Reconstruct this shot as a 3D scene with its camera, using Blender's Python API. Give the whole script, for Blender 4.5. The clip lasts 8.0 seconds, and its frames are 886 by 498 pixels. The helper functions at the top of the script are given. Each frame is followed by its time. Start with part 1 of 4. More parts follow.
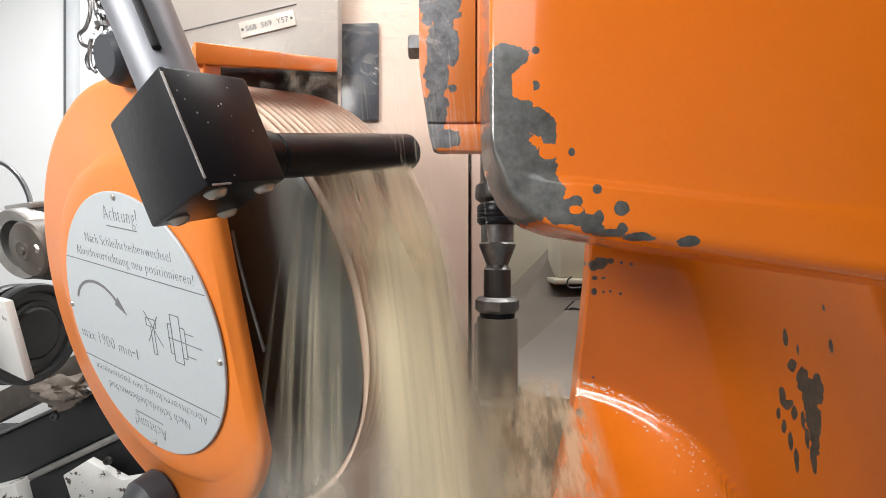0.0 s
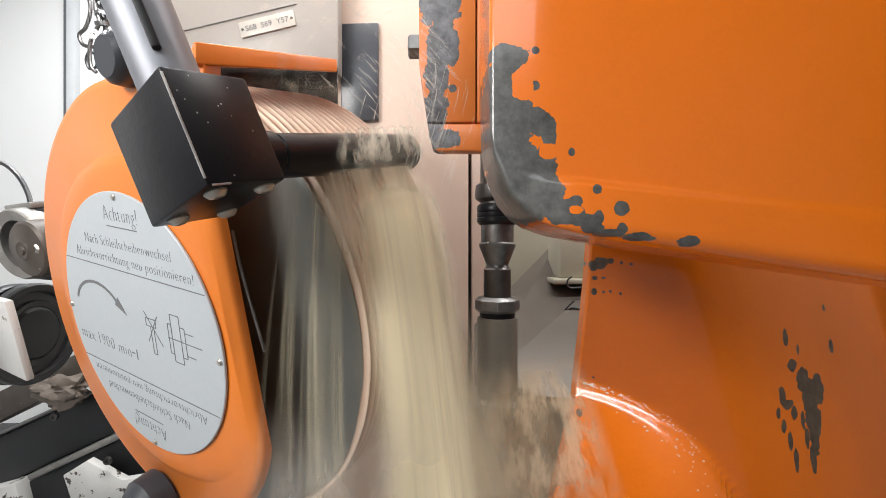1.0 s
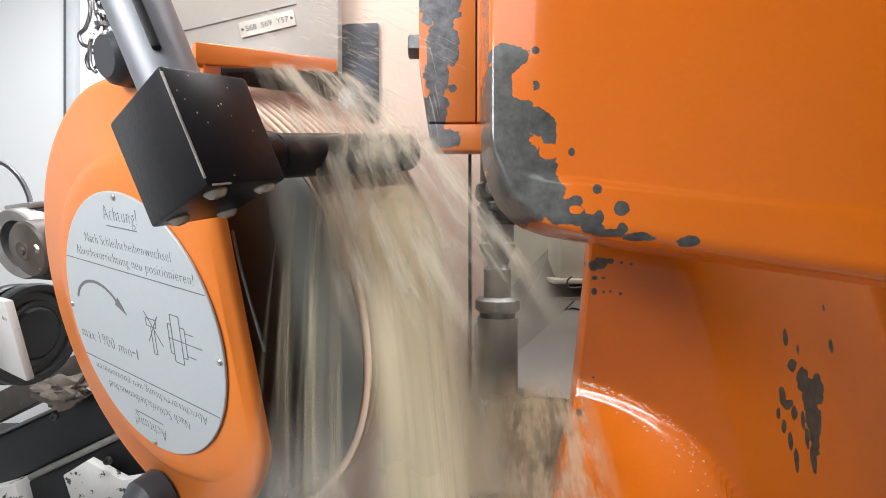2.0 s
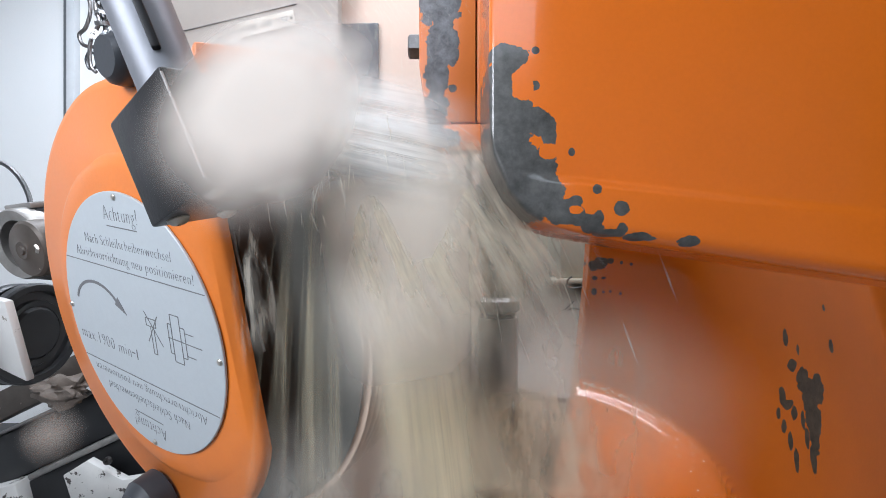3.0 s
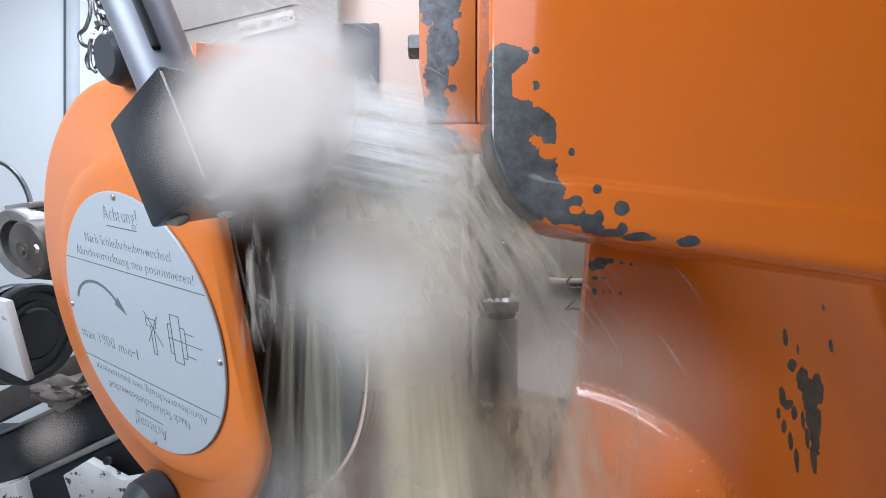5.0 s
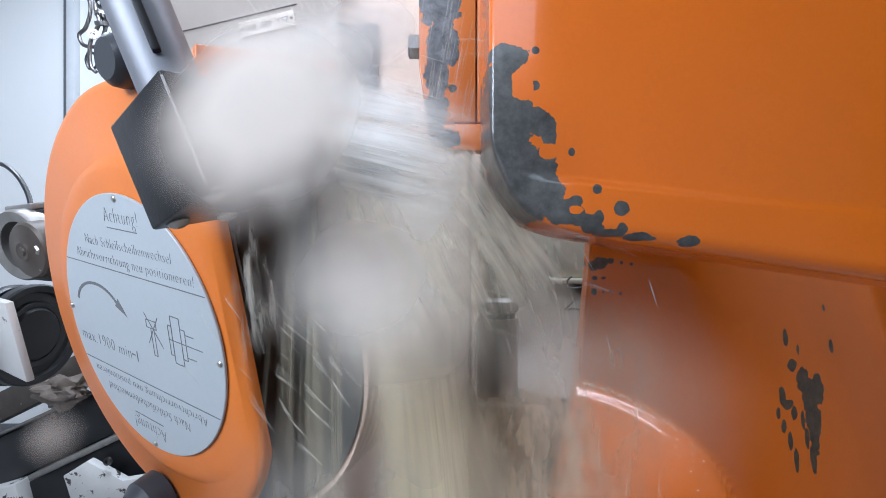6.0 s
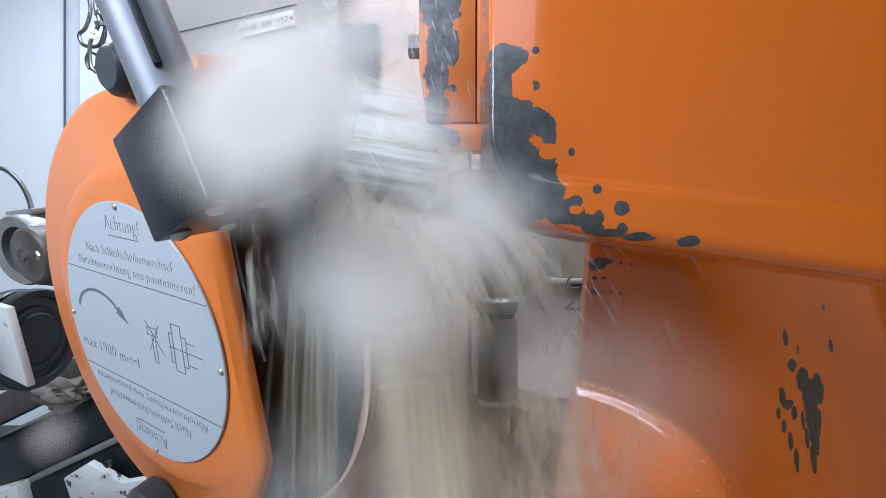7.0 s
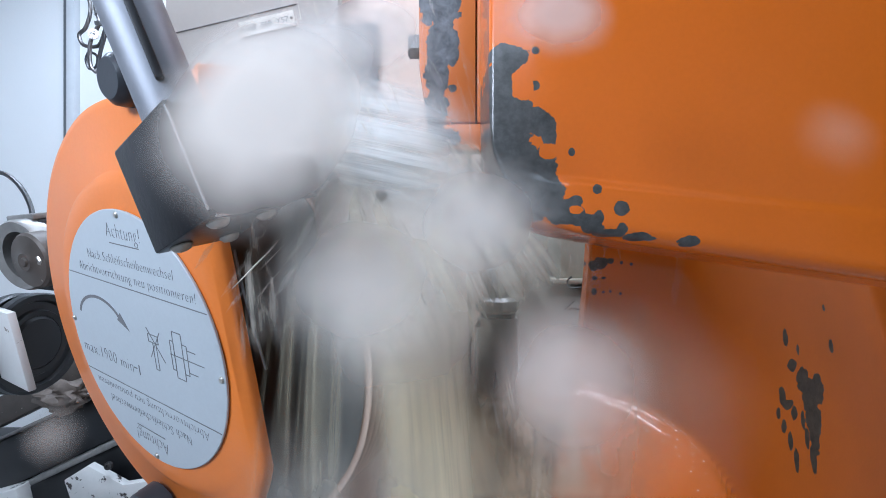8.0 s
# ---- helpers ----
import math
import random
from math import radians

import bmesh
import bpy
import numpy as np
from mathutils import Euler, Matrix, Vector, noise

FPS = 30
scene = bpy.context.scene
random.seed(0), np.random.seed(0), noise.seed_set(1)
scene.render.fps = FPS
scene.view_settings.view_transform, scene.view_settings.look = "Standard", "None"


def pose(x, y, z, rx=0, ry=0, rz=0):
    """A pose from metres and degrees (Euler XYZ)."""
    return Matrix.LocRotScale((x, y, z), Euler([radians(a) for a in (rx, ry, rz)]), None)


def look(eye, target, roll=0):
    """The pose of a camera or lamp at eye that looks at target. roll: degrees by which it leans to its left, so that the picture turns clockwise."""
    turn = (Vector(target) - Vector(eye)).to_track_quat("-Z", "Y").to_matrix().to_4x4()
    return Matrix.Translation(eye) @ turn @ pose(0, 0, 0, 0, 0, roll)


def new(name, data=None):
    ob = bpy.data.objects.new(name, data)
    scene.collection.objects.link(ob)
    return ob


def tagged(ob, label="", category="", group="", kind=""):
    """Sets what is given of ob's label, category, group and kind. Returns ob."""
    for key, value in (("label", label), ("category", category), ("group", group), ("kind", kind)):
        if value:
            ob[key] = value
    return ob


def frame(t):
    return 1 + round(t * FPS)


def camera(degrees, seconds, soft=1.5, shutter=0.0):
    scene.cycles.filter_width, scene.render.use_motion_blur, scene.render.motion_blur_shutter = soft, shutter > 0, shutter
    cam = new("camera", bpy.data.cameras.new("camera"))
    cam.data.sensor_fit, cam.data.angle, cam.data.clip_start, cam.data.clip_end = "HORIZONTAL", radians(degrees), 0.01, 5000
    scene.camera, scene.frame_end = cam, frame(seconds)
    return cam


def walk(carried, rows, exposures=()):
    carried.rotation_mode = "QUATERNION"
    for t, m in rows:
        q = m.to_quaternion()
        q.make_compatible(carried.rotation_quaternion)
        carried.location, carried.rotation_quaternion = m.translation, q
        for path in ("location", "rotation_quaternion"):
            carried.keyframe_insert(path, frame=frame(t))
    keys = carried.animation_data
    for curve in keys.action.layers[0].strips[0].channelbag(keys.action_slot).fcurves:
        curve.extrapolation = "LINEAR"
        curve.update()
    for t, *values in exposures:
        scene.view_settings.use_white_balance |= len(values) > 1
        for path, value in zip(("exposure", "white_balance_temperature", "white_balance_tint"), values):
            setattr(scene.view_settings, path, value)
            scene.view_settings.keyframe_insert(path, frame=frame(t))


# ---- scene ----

# ---------- camera ----------
EYE = (0.0, 0.0, 1.25)
cam = camera(91.8, 8.0, soft=0.9, shutter=0.5)
STAND = look(EYE, (0.0, 1.0, 1.25))
walk(cam, [(0.0, STAND), (8.0, STAND)],
     exposures=[(0.0, 0.08, 6550, 10), (1.0, 0.0, 6500, 10), (1.7, 0.0, 6450, 10), (2.8, -0.16, 5850, 10), (6.0, -0.25, 5420, 10), (8.0, -0.30, 5180, 9)])

# ---------- light ----------
world = bpy.data.worlds.new("world")
scene.world = world
world.use_nodes = True
world.node_tree.nodes["Background"].inputs[0].default_value = (0.75, 0.85, 1.0, 1)
world.node_tree.nodes["Background"].inputs[1].default_value = 0.3


def area_lamp(name, m, sx, sy, watts, color):
    data = bpy.data.lights.new(name, "AREA")
    data.shape, data.size, data.size_y, data.energy, data.color = "RECTANGLE", sx, sy, watts, color
    ob = new(name, data)
    ob.matrix_world = m
    return ob


# Unseen lamps, inferred from the shadow edge and highlights on the paint.
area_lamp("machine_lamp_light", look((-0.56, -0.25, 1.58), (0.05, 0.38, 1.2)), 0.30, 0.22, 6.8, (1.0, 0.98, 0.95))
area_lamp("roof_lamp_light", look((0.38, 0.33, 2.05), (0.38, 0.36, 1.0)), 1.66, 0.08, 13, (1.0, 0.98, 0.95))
# Fill added from the front; no opening or lamp stands there.
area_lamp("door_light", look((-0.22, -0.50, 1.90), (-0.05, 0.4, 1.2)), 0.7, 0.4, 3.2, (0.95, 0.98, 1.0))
# Added lamp with no known source, aimed for a glint on the fairing shoulder.
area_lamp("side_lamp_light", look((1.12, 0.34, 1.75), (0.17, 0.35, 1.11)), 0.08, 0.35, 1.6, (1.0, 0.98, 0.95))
# Fill added at the rear to brighten the back wall and slide.
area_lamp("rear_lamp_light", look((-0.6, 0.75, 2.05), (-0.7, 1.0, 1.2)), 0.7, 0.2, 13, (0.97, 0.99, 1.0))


# ---------- materials ----------
def tree_of(name):
    m = bpy.data.materials.new(name)
    m.use_nodes = True
    return m, m.node_tree, m.node_tree.nodes["Principled BSDF"]


def node(nt, kind, **inputs):
    n = nt.nodes.new(kind)
    for k, v in inputs.items():
        n.inputs[k.replace("_", " ")].default_value = v
    return n


def math_node(nt, op, a, b=None):
    n = nt.nodes.new("ShaderNodeMath")
    n.operation = op
    for i, v in enumerate((a, b)):
        if v is None:
            continue
        if isinstance(v, (int, float)):
            n.inputs[i].default_value = v
        else:
            nt.links.new(v, n.inputs[i])
    return n.outputs[0]


def mixed(nt, fac, a, b):
    n = nt.nodes.new("ShaderNodeMix")
    n.data_type = "RGBA"
    for i, v in ((0, fac), (6, a), (7, b)):
        if isinstance(v, (int, float, tuple)):
            n.inputs[i].default_value = v
        else:
            nt.links.new(v, n.inputs[i])
    return n.outputs[2]


def surface(name, color, rough=0.4, metal=0.0, dark=0.7, scale=30, fine=260, bump=0.05, wear=None, wear_amount=0.0, chips=(), islands=(),
            chip_color=(0.085, 0.083, 0.08, 1), coat=0.0, spec=0.5, rough_var=0.15):
    """A worn surface: stains at a large scale, grain at a fine one, wear or chipped paint with a shape of its own."""
    m, nt, b = tree_of(name)
    pos = nt.nodes.new("ShaderNodeNewGeometry").outputs["Position"] if chips else nt.nodes.new("ShaderNodeTexCoord").outputs["Object"]
    big = node(nt, "ShaderNodeTexNoise", Scale=scale, Detail=5.0, Roughness=0.6)
    small = node(nt, "ShaderNodeTexNoise", Scale=fine, Detail=4.0, Roughness=0.65)
    for n in (big, small):
        nt.links.new(pos, n.inputs["Vector"])
    c = (*color, 1)
    d = (*[v * dark for v in color], 1)
    fac = math_node(nt, "MULTIPLY_ADD", big.outputs[0], 1.8)
    fac.node.inputs[2].default_value = -0.4
    fac.node.use_clamp = True
    out = mixed(nt, fac, d, c)
    sm = math_node(nt, "MULTIPLY", small.outputs[0], 0.22)
    out = mixed(nt, sm, out, (*[v * 0.55 for v in color], 1))
    rough_out = math_node(nt, "MULTIPLY_ADD", big.outputs[0], rough_var)
    rough_out.node.inputs[2].default_value = rough - rough_var / 2
    if wear:
        n3 = node(nt, "ShaderNodeTexNoise", Scale=scale * 2.3, Detail=8.0, Roughness=0.7)
        nt.links.new(pos, n3.inputs["Vector"])
        k = math_node(nt, "LESS_THAN", n3.outputs[0], wear_amount)
        out = mixed(nt, k, out, (*wear, 1))
    if chips:
        n4 = node(nt, "ShaderNodeTexNoise", Scale=110.0, Detail=5.0, Roughness=0.62)
        nt.links.new(pos, n4.inputs["Vector"])
        wob = math_node(nt, "MULTIPLY", math_node(nt, "SUBTRACT", n4.outputs[0], 0.5), 1.5)

        def nearest(blots):
            best = None
            for x, z, rx, rz in blots:
                sub = nt.nodes.new("ShaderNodeVectorMath")
                sub.operation = "SUBTRACT"
                nt.links.new(pos, sub.inputs[0])
                sub.inputs[1].default_value = (x, 0, z)
                mul = nt.nodes.new("ShaderNodeVectorMath")
                mul.operation = "MULTIPLY"
                nt.links.new(sub.outputs[0], mul.inputs[0])
                mul.inputs[1].default_value = (1 / rx, 0, 1 / rz)
                ln = nt.nodes.new("ShaderNodeVectorMath")
                ln.operation = "LENGTH"
                nt.links.new(mul.outputs[0], ln.inputs[0])
                best = ln.outputs["Value"] if best is None else math_node(nt, "MINIMUM", best, ln.outputs["Value"])
            return math_node(nt, "ADD", best, wob)

        k = math_node(nt, "LESS_THAN", nearest(chips), 1.0)
        if islands:
            k = math_node(nt, "MULTIPLY", k, math_node(nt, "GREATER_THAN", nearest(islands), 1.0))
        n5 = node(nt, "ShaderNodeTexNoise", Scale=120.0, Detail=6.0, Roughness=0.7)
        nt.links.new(pos, n5.inputs["Vector"])
        mott = math_node(nt, "MULTIPLY_ADD", n5.outputs[0], 3.0)
        mott.node.inputs[2].default_value = -1.0
        mott.node.use_clamp = True
        grey = mixed(nt, mott, tuple(v * 0.62 for v in chip_color[:3]) + (1,), tuple(min(1, v * 1.8) for v in chip_color[:3]) + (1,))
        out = mixed(nt, k, out, grey)
        rough_out = math_node(nt, "ADD", rough_out, math_node(nt, "MULTIPLY", k, 0.25))
        hgt = math_node(nt, "MULTIPLY", k, -1.0)
        cb = node(nt, "ShaderNodeBump", Strength=0.5, Distance=0.0006)
        nt.links.new(hgt, cb.inputs["Height"])
    nt.links.new(out, b.inputs["Base Color"])
    nt.links.new(rough_out, b.inputs["Roughness"])
    b.inputs["Metallic"].default_value = metal
    b.inputs["Coat Weight"].default_value = coat
    b.inputs["Coat Roughness"].default_value = 0.07
    b.inputs["Specular IOR Level"].default_value = spec
    bp = node(nt, "ShaderNodeBump", Strength=bump, Distance=0.002)
    nt.links.new(small.outputs[0], bp.inputs["Height"])
    if chips:
        nt.links.new(cb.outputs[0], bp.inputs["Normal"])
    nt.links.new(bp.outputs[0], b.inputs["Normal"])
    return m


ORANGE = (0.86, 0.19, 0.008)
paint_guard = surface("orange_guard_paint", (0.87, 0.235, 0.028), 0.40, dark=0.86, scale=14, coat=0.15)
paint_plain = surface("orange_paint", ORANGE, 0.3, dark=0.88, scale=9, coat=0.3)
black_oxide = surface("black_oxide_steel", (0.016, 0.016, 0.019), 0.32, dark=0.6, scale=22, wear=(0.45, 0.45, 0.45), wear_amount=0.22, bump=0.08, spec=0.22)
black_plastic = surface("black_plastic", (0.02, 0.021, 0.024), 0.45, dark=0.6)
steel = surface("brushed_steel", (0.34, 0.34, 0.34), 0.36, metal=0.9, dark=0.35, scale=70, bump=0.15)
dark_steel = surface("oily_dark_steel", (0.16, 0.15, 0.145), 0.36, metal=0.85, dark=0.5, scale=40)
wet_steel = surface("wet_grey_steel", (0.27, 0.25, 0.21), 0.3, metal=0.35, dark=0.6, scale=26)
zinc = surface("zinc_plated_screw", (0.66, 0.63, 0.57), 0.32, metal=0.75, dark=0.6, scale=120)
label_white = surface("printed_aluminium_label", (0.52, 0.56, 0.59), 0.35, dark=0.94, scale=12, spec=0.4)
ink = surface("black_printing_ink", (0.19, 0.19, 0.20), 0.6, dark=0.8)
grit = surface("pink_corundum_grit", (0.92, 0.71, 0.56), 0.6, dark=0.75, scale=60, fine=900, bump=0.3)
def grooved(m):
    """Brown groove bottoms by radius: their own tone, deepened in place of groove shade."""
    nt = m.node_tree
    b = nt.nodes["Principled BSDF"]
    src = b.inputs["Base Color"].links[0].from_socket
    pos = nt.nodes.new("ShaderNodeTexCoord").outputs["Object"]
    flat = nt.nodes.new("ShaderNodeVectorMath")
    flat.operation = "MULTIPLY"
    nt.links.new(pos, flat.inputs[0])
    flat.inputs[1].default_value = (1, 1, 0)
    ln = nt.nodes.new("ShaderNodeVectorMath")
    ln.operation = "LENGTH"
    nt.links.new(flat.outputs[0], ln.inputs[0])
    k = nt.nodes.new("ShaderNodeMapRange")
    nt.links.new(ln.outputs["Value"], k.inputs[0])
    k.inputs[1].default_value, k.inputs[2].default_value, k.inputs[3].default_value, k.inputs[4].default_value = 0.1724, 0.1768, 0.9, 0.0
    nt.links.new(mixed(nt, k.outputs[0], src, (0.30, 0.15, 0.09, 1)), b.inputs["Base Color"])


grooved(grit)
flange_grey = surface("wet_grey_flange", (0.145, 0.145, 0.13), 0.34, dark=0.55, scale=20, metal=0.2)
cream = surface("cream_machine_paint", (0.70, 0.535, 0.44), 0.42, dark=0.88, scale=8, wear=(0.3, 0.22, 0.18), wear_amount=0.24)
cream_pale = surface("pale_machine_paint", (0.47, 0.44, 0.35), 0.42, dark=0.85, scale=9, wear=(0.08, 0.08, 0.07), wear_amount=0.25)
grey_panel = surface("grey_metal_panel", (0.42, 0.38, 0.345), 0.38, dark=0.88, scale=10)
wall_white = surface("white_enclosure_paint", (0.84, 0.85, 0.85), 0.5, dark=0.96, scale=4)
wall_grey = surface("grey_enclosure_paint", (0.45, 0.46, 0.47), 0.5, dark=0.85, scale=5)
wall_sheen_cut = surface("dark_wall_cutting_sheen", (0.09, 0.085, 0.08), 0.55, dark=0.8, scale=5)
rubber = surface("black_rubber", (0.03, 0.031, 0.034), 0.36, dark=0.6)
rust = surface("grimy_brown_steel", (0.12, 0.10, 0.085), 0.5, metal=0.3, dark=0.5, scale=35, wear=(0.35, 0.3, 0.26), wear_amount=0.33)
dirty_white = surface("scuffed_white_paint", (0.78, 0.77, 0.74), 0.45, dark=0.8, scale=18, wear=(0.06, 0.05, 0.045), wear_amount=0.41)
cover_white = surface("scuffed_cover_paint", (0.74, 0.73, 0.71), 0.42, dark=0.85, scale=14, wear=(0.2, 0.17, 0.14), wear_amount=0.33)
sump = surface("wet_brown_sump", (0.44, 0.35, 0.24), 0.22, dark=0.6, scale=30, bump=0.4, metal=0.1)


# ---------- mesh helpers ----------
BASE = {}


def thing(name, m, label, category, group="", kind=""):
    ob = new(name)
    ob.empty_display_size = 0.02
    ob.matrix_world = m
    BASE[ob] = m.copy()
    return tagged(ob, label, category, group, kind)


def part(name, bm, material, parent, label="", in_world=False, smooth=True, kind="", sharp=35):
    """Links a bmesh as one mesh object under a thing or a part. in_world: its vertices are given in world space."""
    root = parent
    while root.parent:
        root = root.parent
    if in_world and root in BASE:
        bm.transform(BASE[root].inverted())
    bmesh.ops.recalc_face_normals(bm, faces=bm.faces)
    me = bpy.data.meshes.new(name)
    bm.to_mesh(me)
    bm.free()
    me.materials.append(material)
    if smooth:
        me.shade_smooth()
        me.set_sharp_from_angle(angle=radians(sharp))
    ob = new(name, me)
    ob.parent = parent
    return tagged(ob, label, kind=kind)


def solo(name, bm, material, label, category, kind="", smooth=True, group=""):
    """A thing or a piece of the setting that is one mesh, in world space."""
    bmesh.ops.recalc_face_normals(bm, faces=bm.faces)
    me = bpy.data.meshes.new(name)
    bm.to_mesh(me)
    bm.free()
    me.materials.append(material)
    if smooth:
        me.shade_smooth()
        me.set_sharp_from_angle(angle=radians(35))
    return tagged(new(name, me), label, category, group, kind)


def box(x0, y0, z0, x1, y1, z1, bevel=0.0, seg=2, bm=None):
    b = bmesh.new()
    bmesh.ops.create_cube(b, size=1)
    bmesh.ops.transform(b, matrix=Matrix.Translation(((x0 + x1) / 2, (y0 + y1) / 2, (z0 + z1) / 2))
                        @ Matrix.Diagonal((abs(x1 - x0), abs(y1 - y0), abs(z1 - z0), 1)), verts=b.verts)
    if bevel:
        bmesh.ops.bevel(b, geom=b.edges[:], offset=bevel, segments=seg, affect="EDGES", profile=0.5)
    return joined(bm, b)


def joined(bm, b):
    if bm is None:
        return b
    me = bpy.data.meshes.new("tmp")
    b.to_mesh(me)
    b.free()
    bm.from_mesh(me)
    bpy.data.meshes.remove(me)
    return bm


def lathe(profile, m=Matrix(), n=40, bm=None):
    """Turns (radius, height) pairs about z."""
    b = bmesh.new()
    rings = []
    for r, z in profile:
        if r < 1e-6:
            rings.append([b.verts.new((0, 0, z))])
        else:
            rings.append([b.verts.new((r * math.cos(2 * math.pi * i / n), r * math.sin(2 * math.pi * i / n), z)) for i in range(n)])
    for a, c in zip(rings, rings[1:]):
        for i in range(n):
            j = (i + 1) % n
            f = [a[i % len(a)], a[j % len(a)], c[j % len(c)], c[i % len(c)]]
            f = list(dict.fromkeys(f))
            if len(f) > 2:
                b.faces.new(f)
    b.transform(m)
    return joined(bm, b)


def rod(p, q, r, n=20, r2=None, bm=None, round_end=0.15):
    """A round bar from p to q with softened ends."""
    p, q = Vector(p), Vector(q)
    h = (q - p).length
    r2 = r if r2 is None else r2
    e = min(r * round_end, h * 0.2)
    m = Matrix.Translation(p) @ (q - p).to_track_quat("Z", "Y").to_matrix().to_4x4()
    return lathe([(0, 0), (r - e, 0), (r, e), (r2, h - e), (r2 - e, h), (0, h)], m, n, bm)


def hose(points, r, n=10, bm=None, steps=8):
    """A bent round cable through points."""
    pts = [Vector(p) for p in points]
    path = []
    for i in range(len(pts) - 1):
        p0, p1, p2, p3 = pts[max(i - 1, 0)], pts[i], pts[i + 1], pts[min(i + 2, len(pts) - 1)]
        for k in range(steps):
            t = k / steps
            path.append(0.5 * (2 * p1 + (p2 - p0) * t + (2 * p0 - 5 * p1 + 4 * p2 - p3) * t * t + (3 * p1 - p0 - 3 * p2 + p3) * t ** 3))
    path.append(pts[-1])
    b = bmesh.new()
    rings = []
    for i, p in enumerate(path):
        d = (path[min(i + 1, len(path) - 1)] - path[max(i - 1, 0)]).normalized()
        s = d.cross(Vector((0.3, 0.2, 1))).normalized()
        u = d.cross(s)
        rings.append([b.verts.new(p + r * (math.cos(2 * math.pi * k / n) * s + math.sin(2 * math.pi * k / n) * u)) for k in range(n)])
    for a, c in zip(rings, rings[1:]):
        for k in range(n):
            b.faces.new((a[k], a[(k + 1) % n], c[(k + 1) % n], c[k]))
    b.faces.new(rings[0])
    b.faces.new(rings[-1])
    return joined(bm, b)


def prism(outline, y0, y1, bevel=0.0, seg=3, m=None, bm=None):
    """An outline in x and z, pushed from y0 to y1."""
    b = bmesh.new()
    vs = [b.verts.new((x, y0, z)) for x, z in outline]
    face = b.faces.new(vs)
    ext = bmesh.ops.extrude_face_region(b, geom=[face])
    bmesh.ops.translate(b, vec=(0, y1 - y0, 0), verts=[v for v in ext["geom"] if isinstance(v, bmesh.types.BMVert)])
    if bevel:
        bmesh.ops.bevel(b, geom=[e for e in b.edges], offset=bevel, segments=seg, affect="EDGES", profile=0.5, clamp_overlap=True)
    if m:
        b.transform(m)
    return joined(bm, b)


def smooth01(v):
    v = min(max(v, 0.0), 1.0)
    return v * v * (3 - 2 * v)


# ---------- the enclosure ----------
def enclosure():
    solo("floor", box(-1.6, -1.0, 0.0, 1.4, 1.6, 0.05), wall_grey, "grey painted machine bed floor", "floor", "structure")
    solo("wall_north", box(-1.6, 1.25, 0.05, 1.4, 1.3, 2.2), wall_white, "white painted enclosure wall", "wall", "structure")
    solo("wall_west", box(-1.6, -1.0, 0.05, -1.55, 1.25, 2.2), wall_white, "white painted enclosure wall", "wall", "structure")
    # Out of view; darkened only so the fairing does not mirror a pale wall.
    solo("wall_east", box(1.35, -1.0, 0.05, 1.4, 1.25, 2.2), wall_sheen_cut, "unseen enclosure wall, dark grey to keep sheen off the fairing", "wall", "structure")
    solo("wall_south", box(-1.55, -1.0, 0.05, 1.35, -0.95, 2.2), wall_grey, "grey painted enclosure door wall", "wall", "structure")
    solo("ceiling", box(-1.6, -1.0, 2.2, 1.4, 1.3, 2.25), wall_white, "white painted enclosure roof", "ceiling", "structure")


enclosure()


# Unseen housings added over three of the area lamps; they give no light.
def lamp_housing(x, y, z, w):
    g = thing("added_lamp_case", Matrix.Translation((x, y, z)), "unseen white lamp housing added under the roof", "lamp")
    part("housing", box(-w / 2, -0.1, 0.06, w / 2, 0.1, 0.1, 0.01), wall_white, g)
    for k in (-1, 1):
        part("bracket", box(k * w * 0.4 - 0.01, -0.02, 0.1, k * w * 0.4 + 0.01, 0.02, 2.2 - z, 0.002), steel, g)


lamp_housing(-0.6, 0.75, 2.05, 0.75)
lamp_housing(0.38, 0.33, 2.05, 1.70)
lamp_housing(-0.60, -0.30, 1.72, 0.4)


# ---------- the moving head ----------
HEAD = Matrix(((0.8712, -0.1021, -0.4801, -0.2231), (-0.4908, -0.1813, -0.8522, 0.3154), (0.0, 0.9781, -0.2080, 1.1923), (0, 0, 0, 1)))
SLIDE = Vector((0.0, 0.0023, -0.0119))


def guard_edge(a):
    """The guard's outline radius at an angle in degrees, counted from its open side upwards."""
    a = (a + 180) % 360 - 180
    r = 0.174
    if -95 < a < -28:
        r = 0.132 + (abs(a) - 28) / 67 * 0.042
    return min(r, 0.1115 / math.cos(radians(a))) if abs(a) < 80 else r


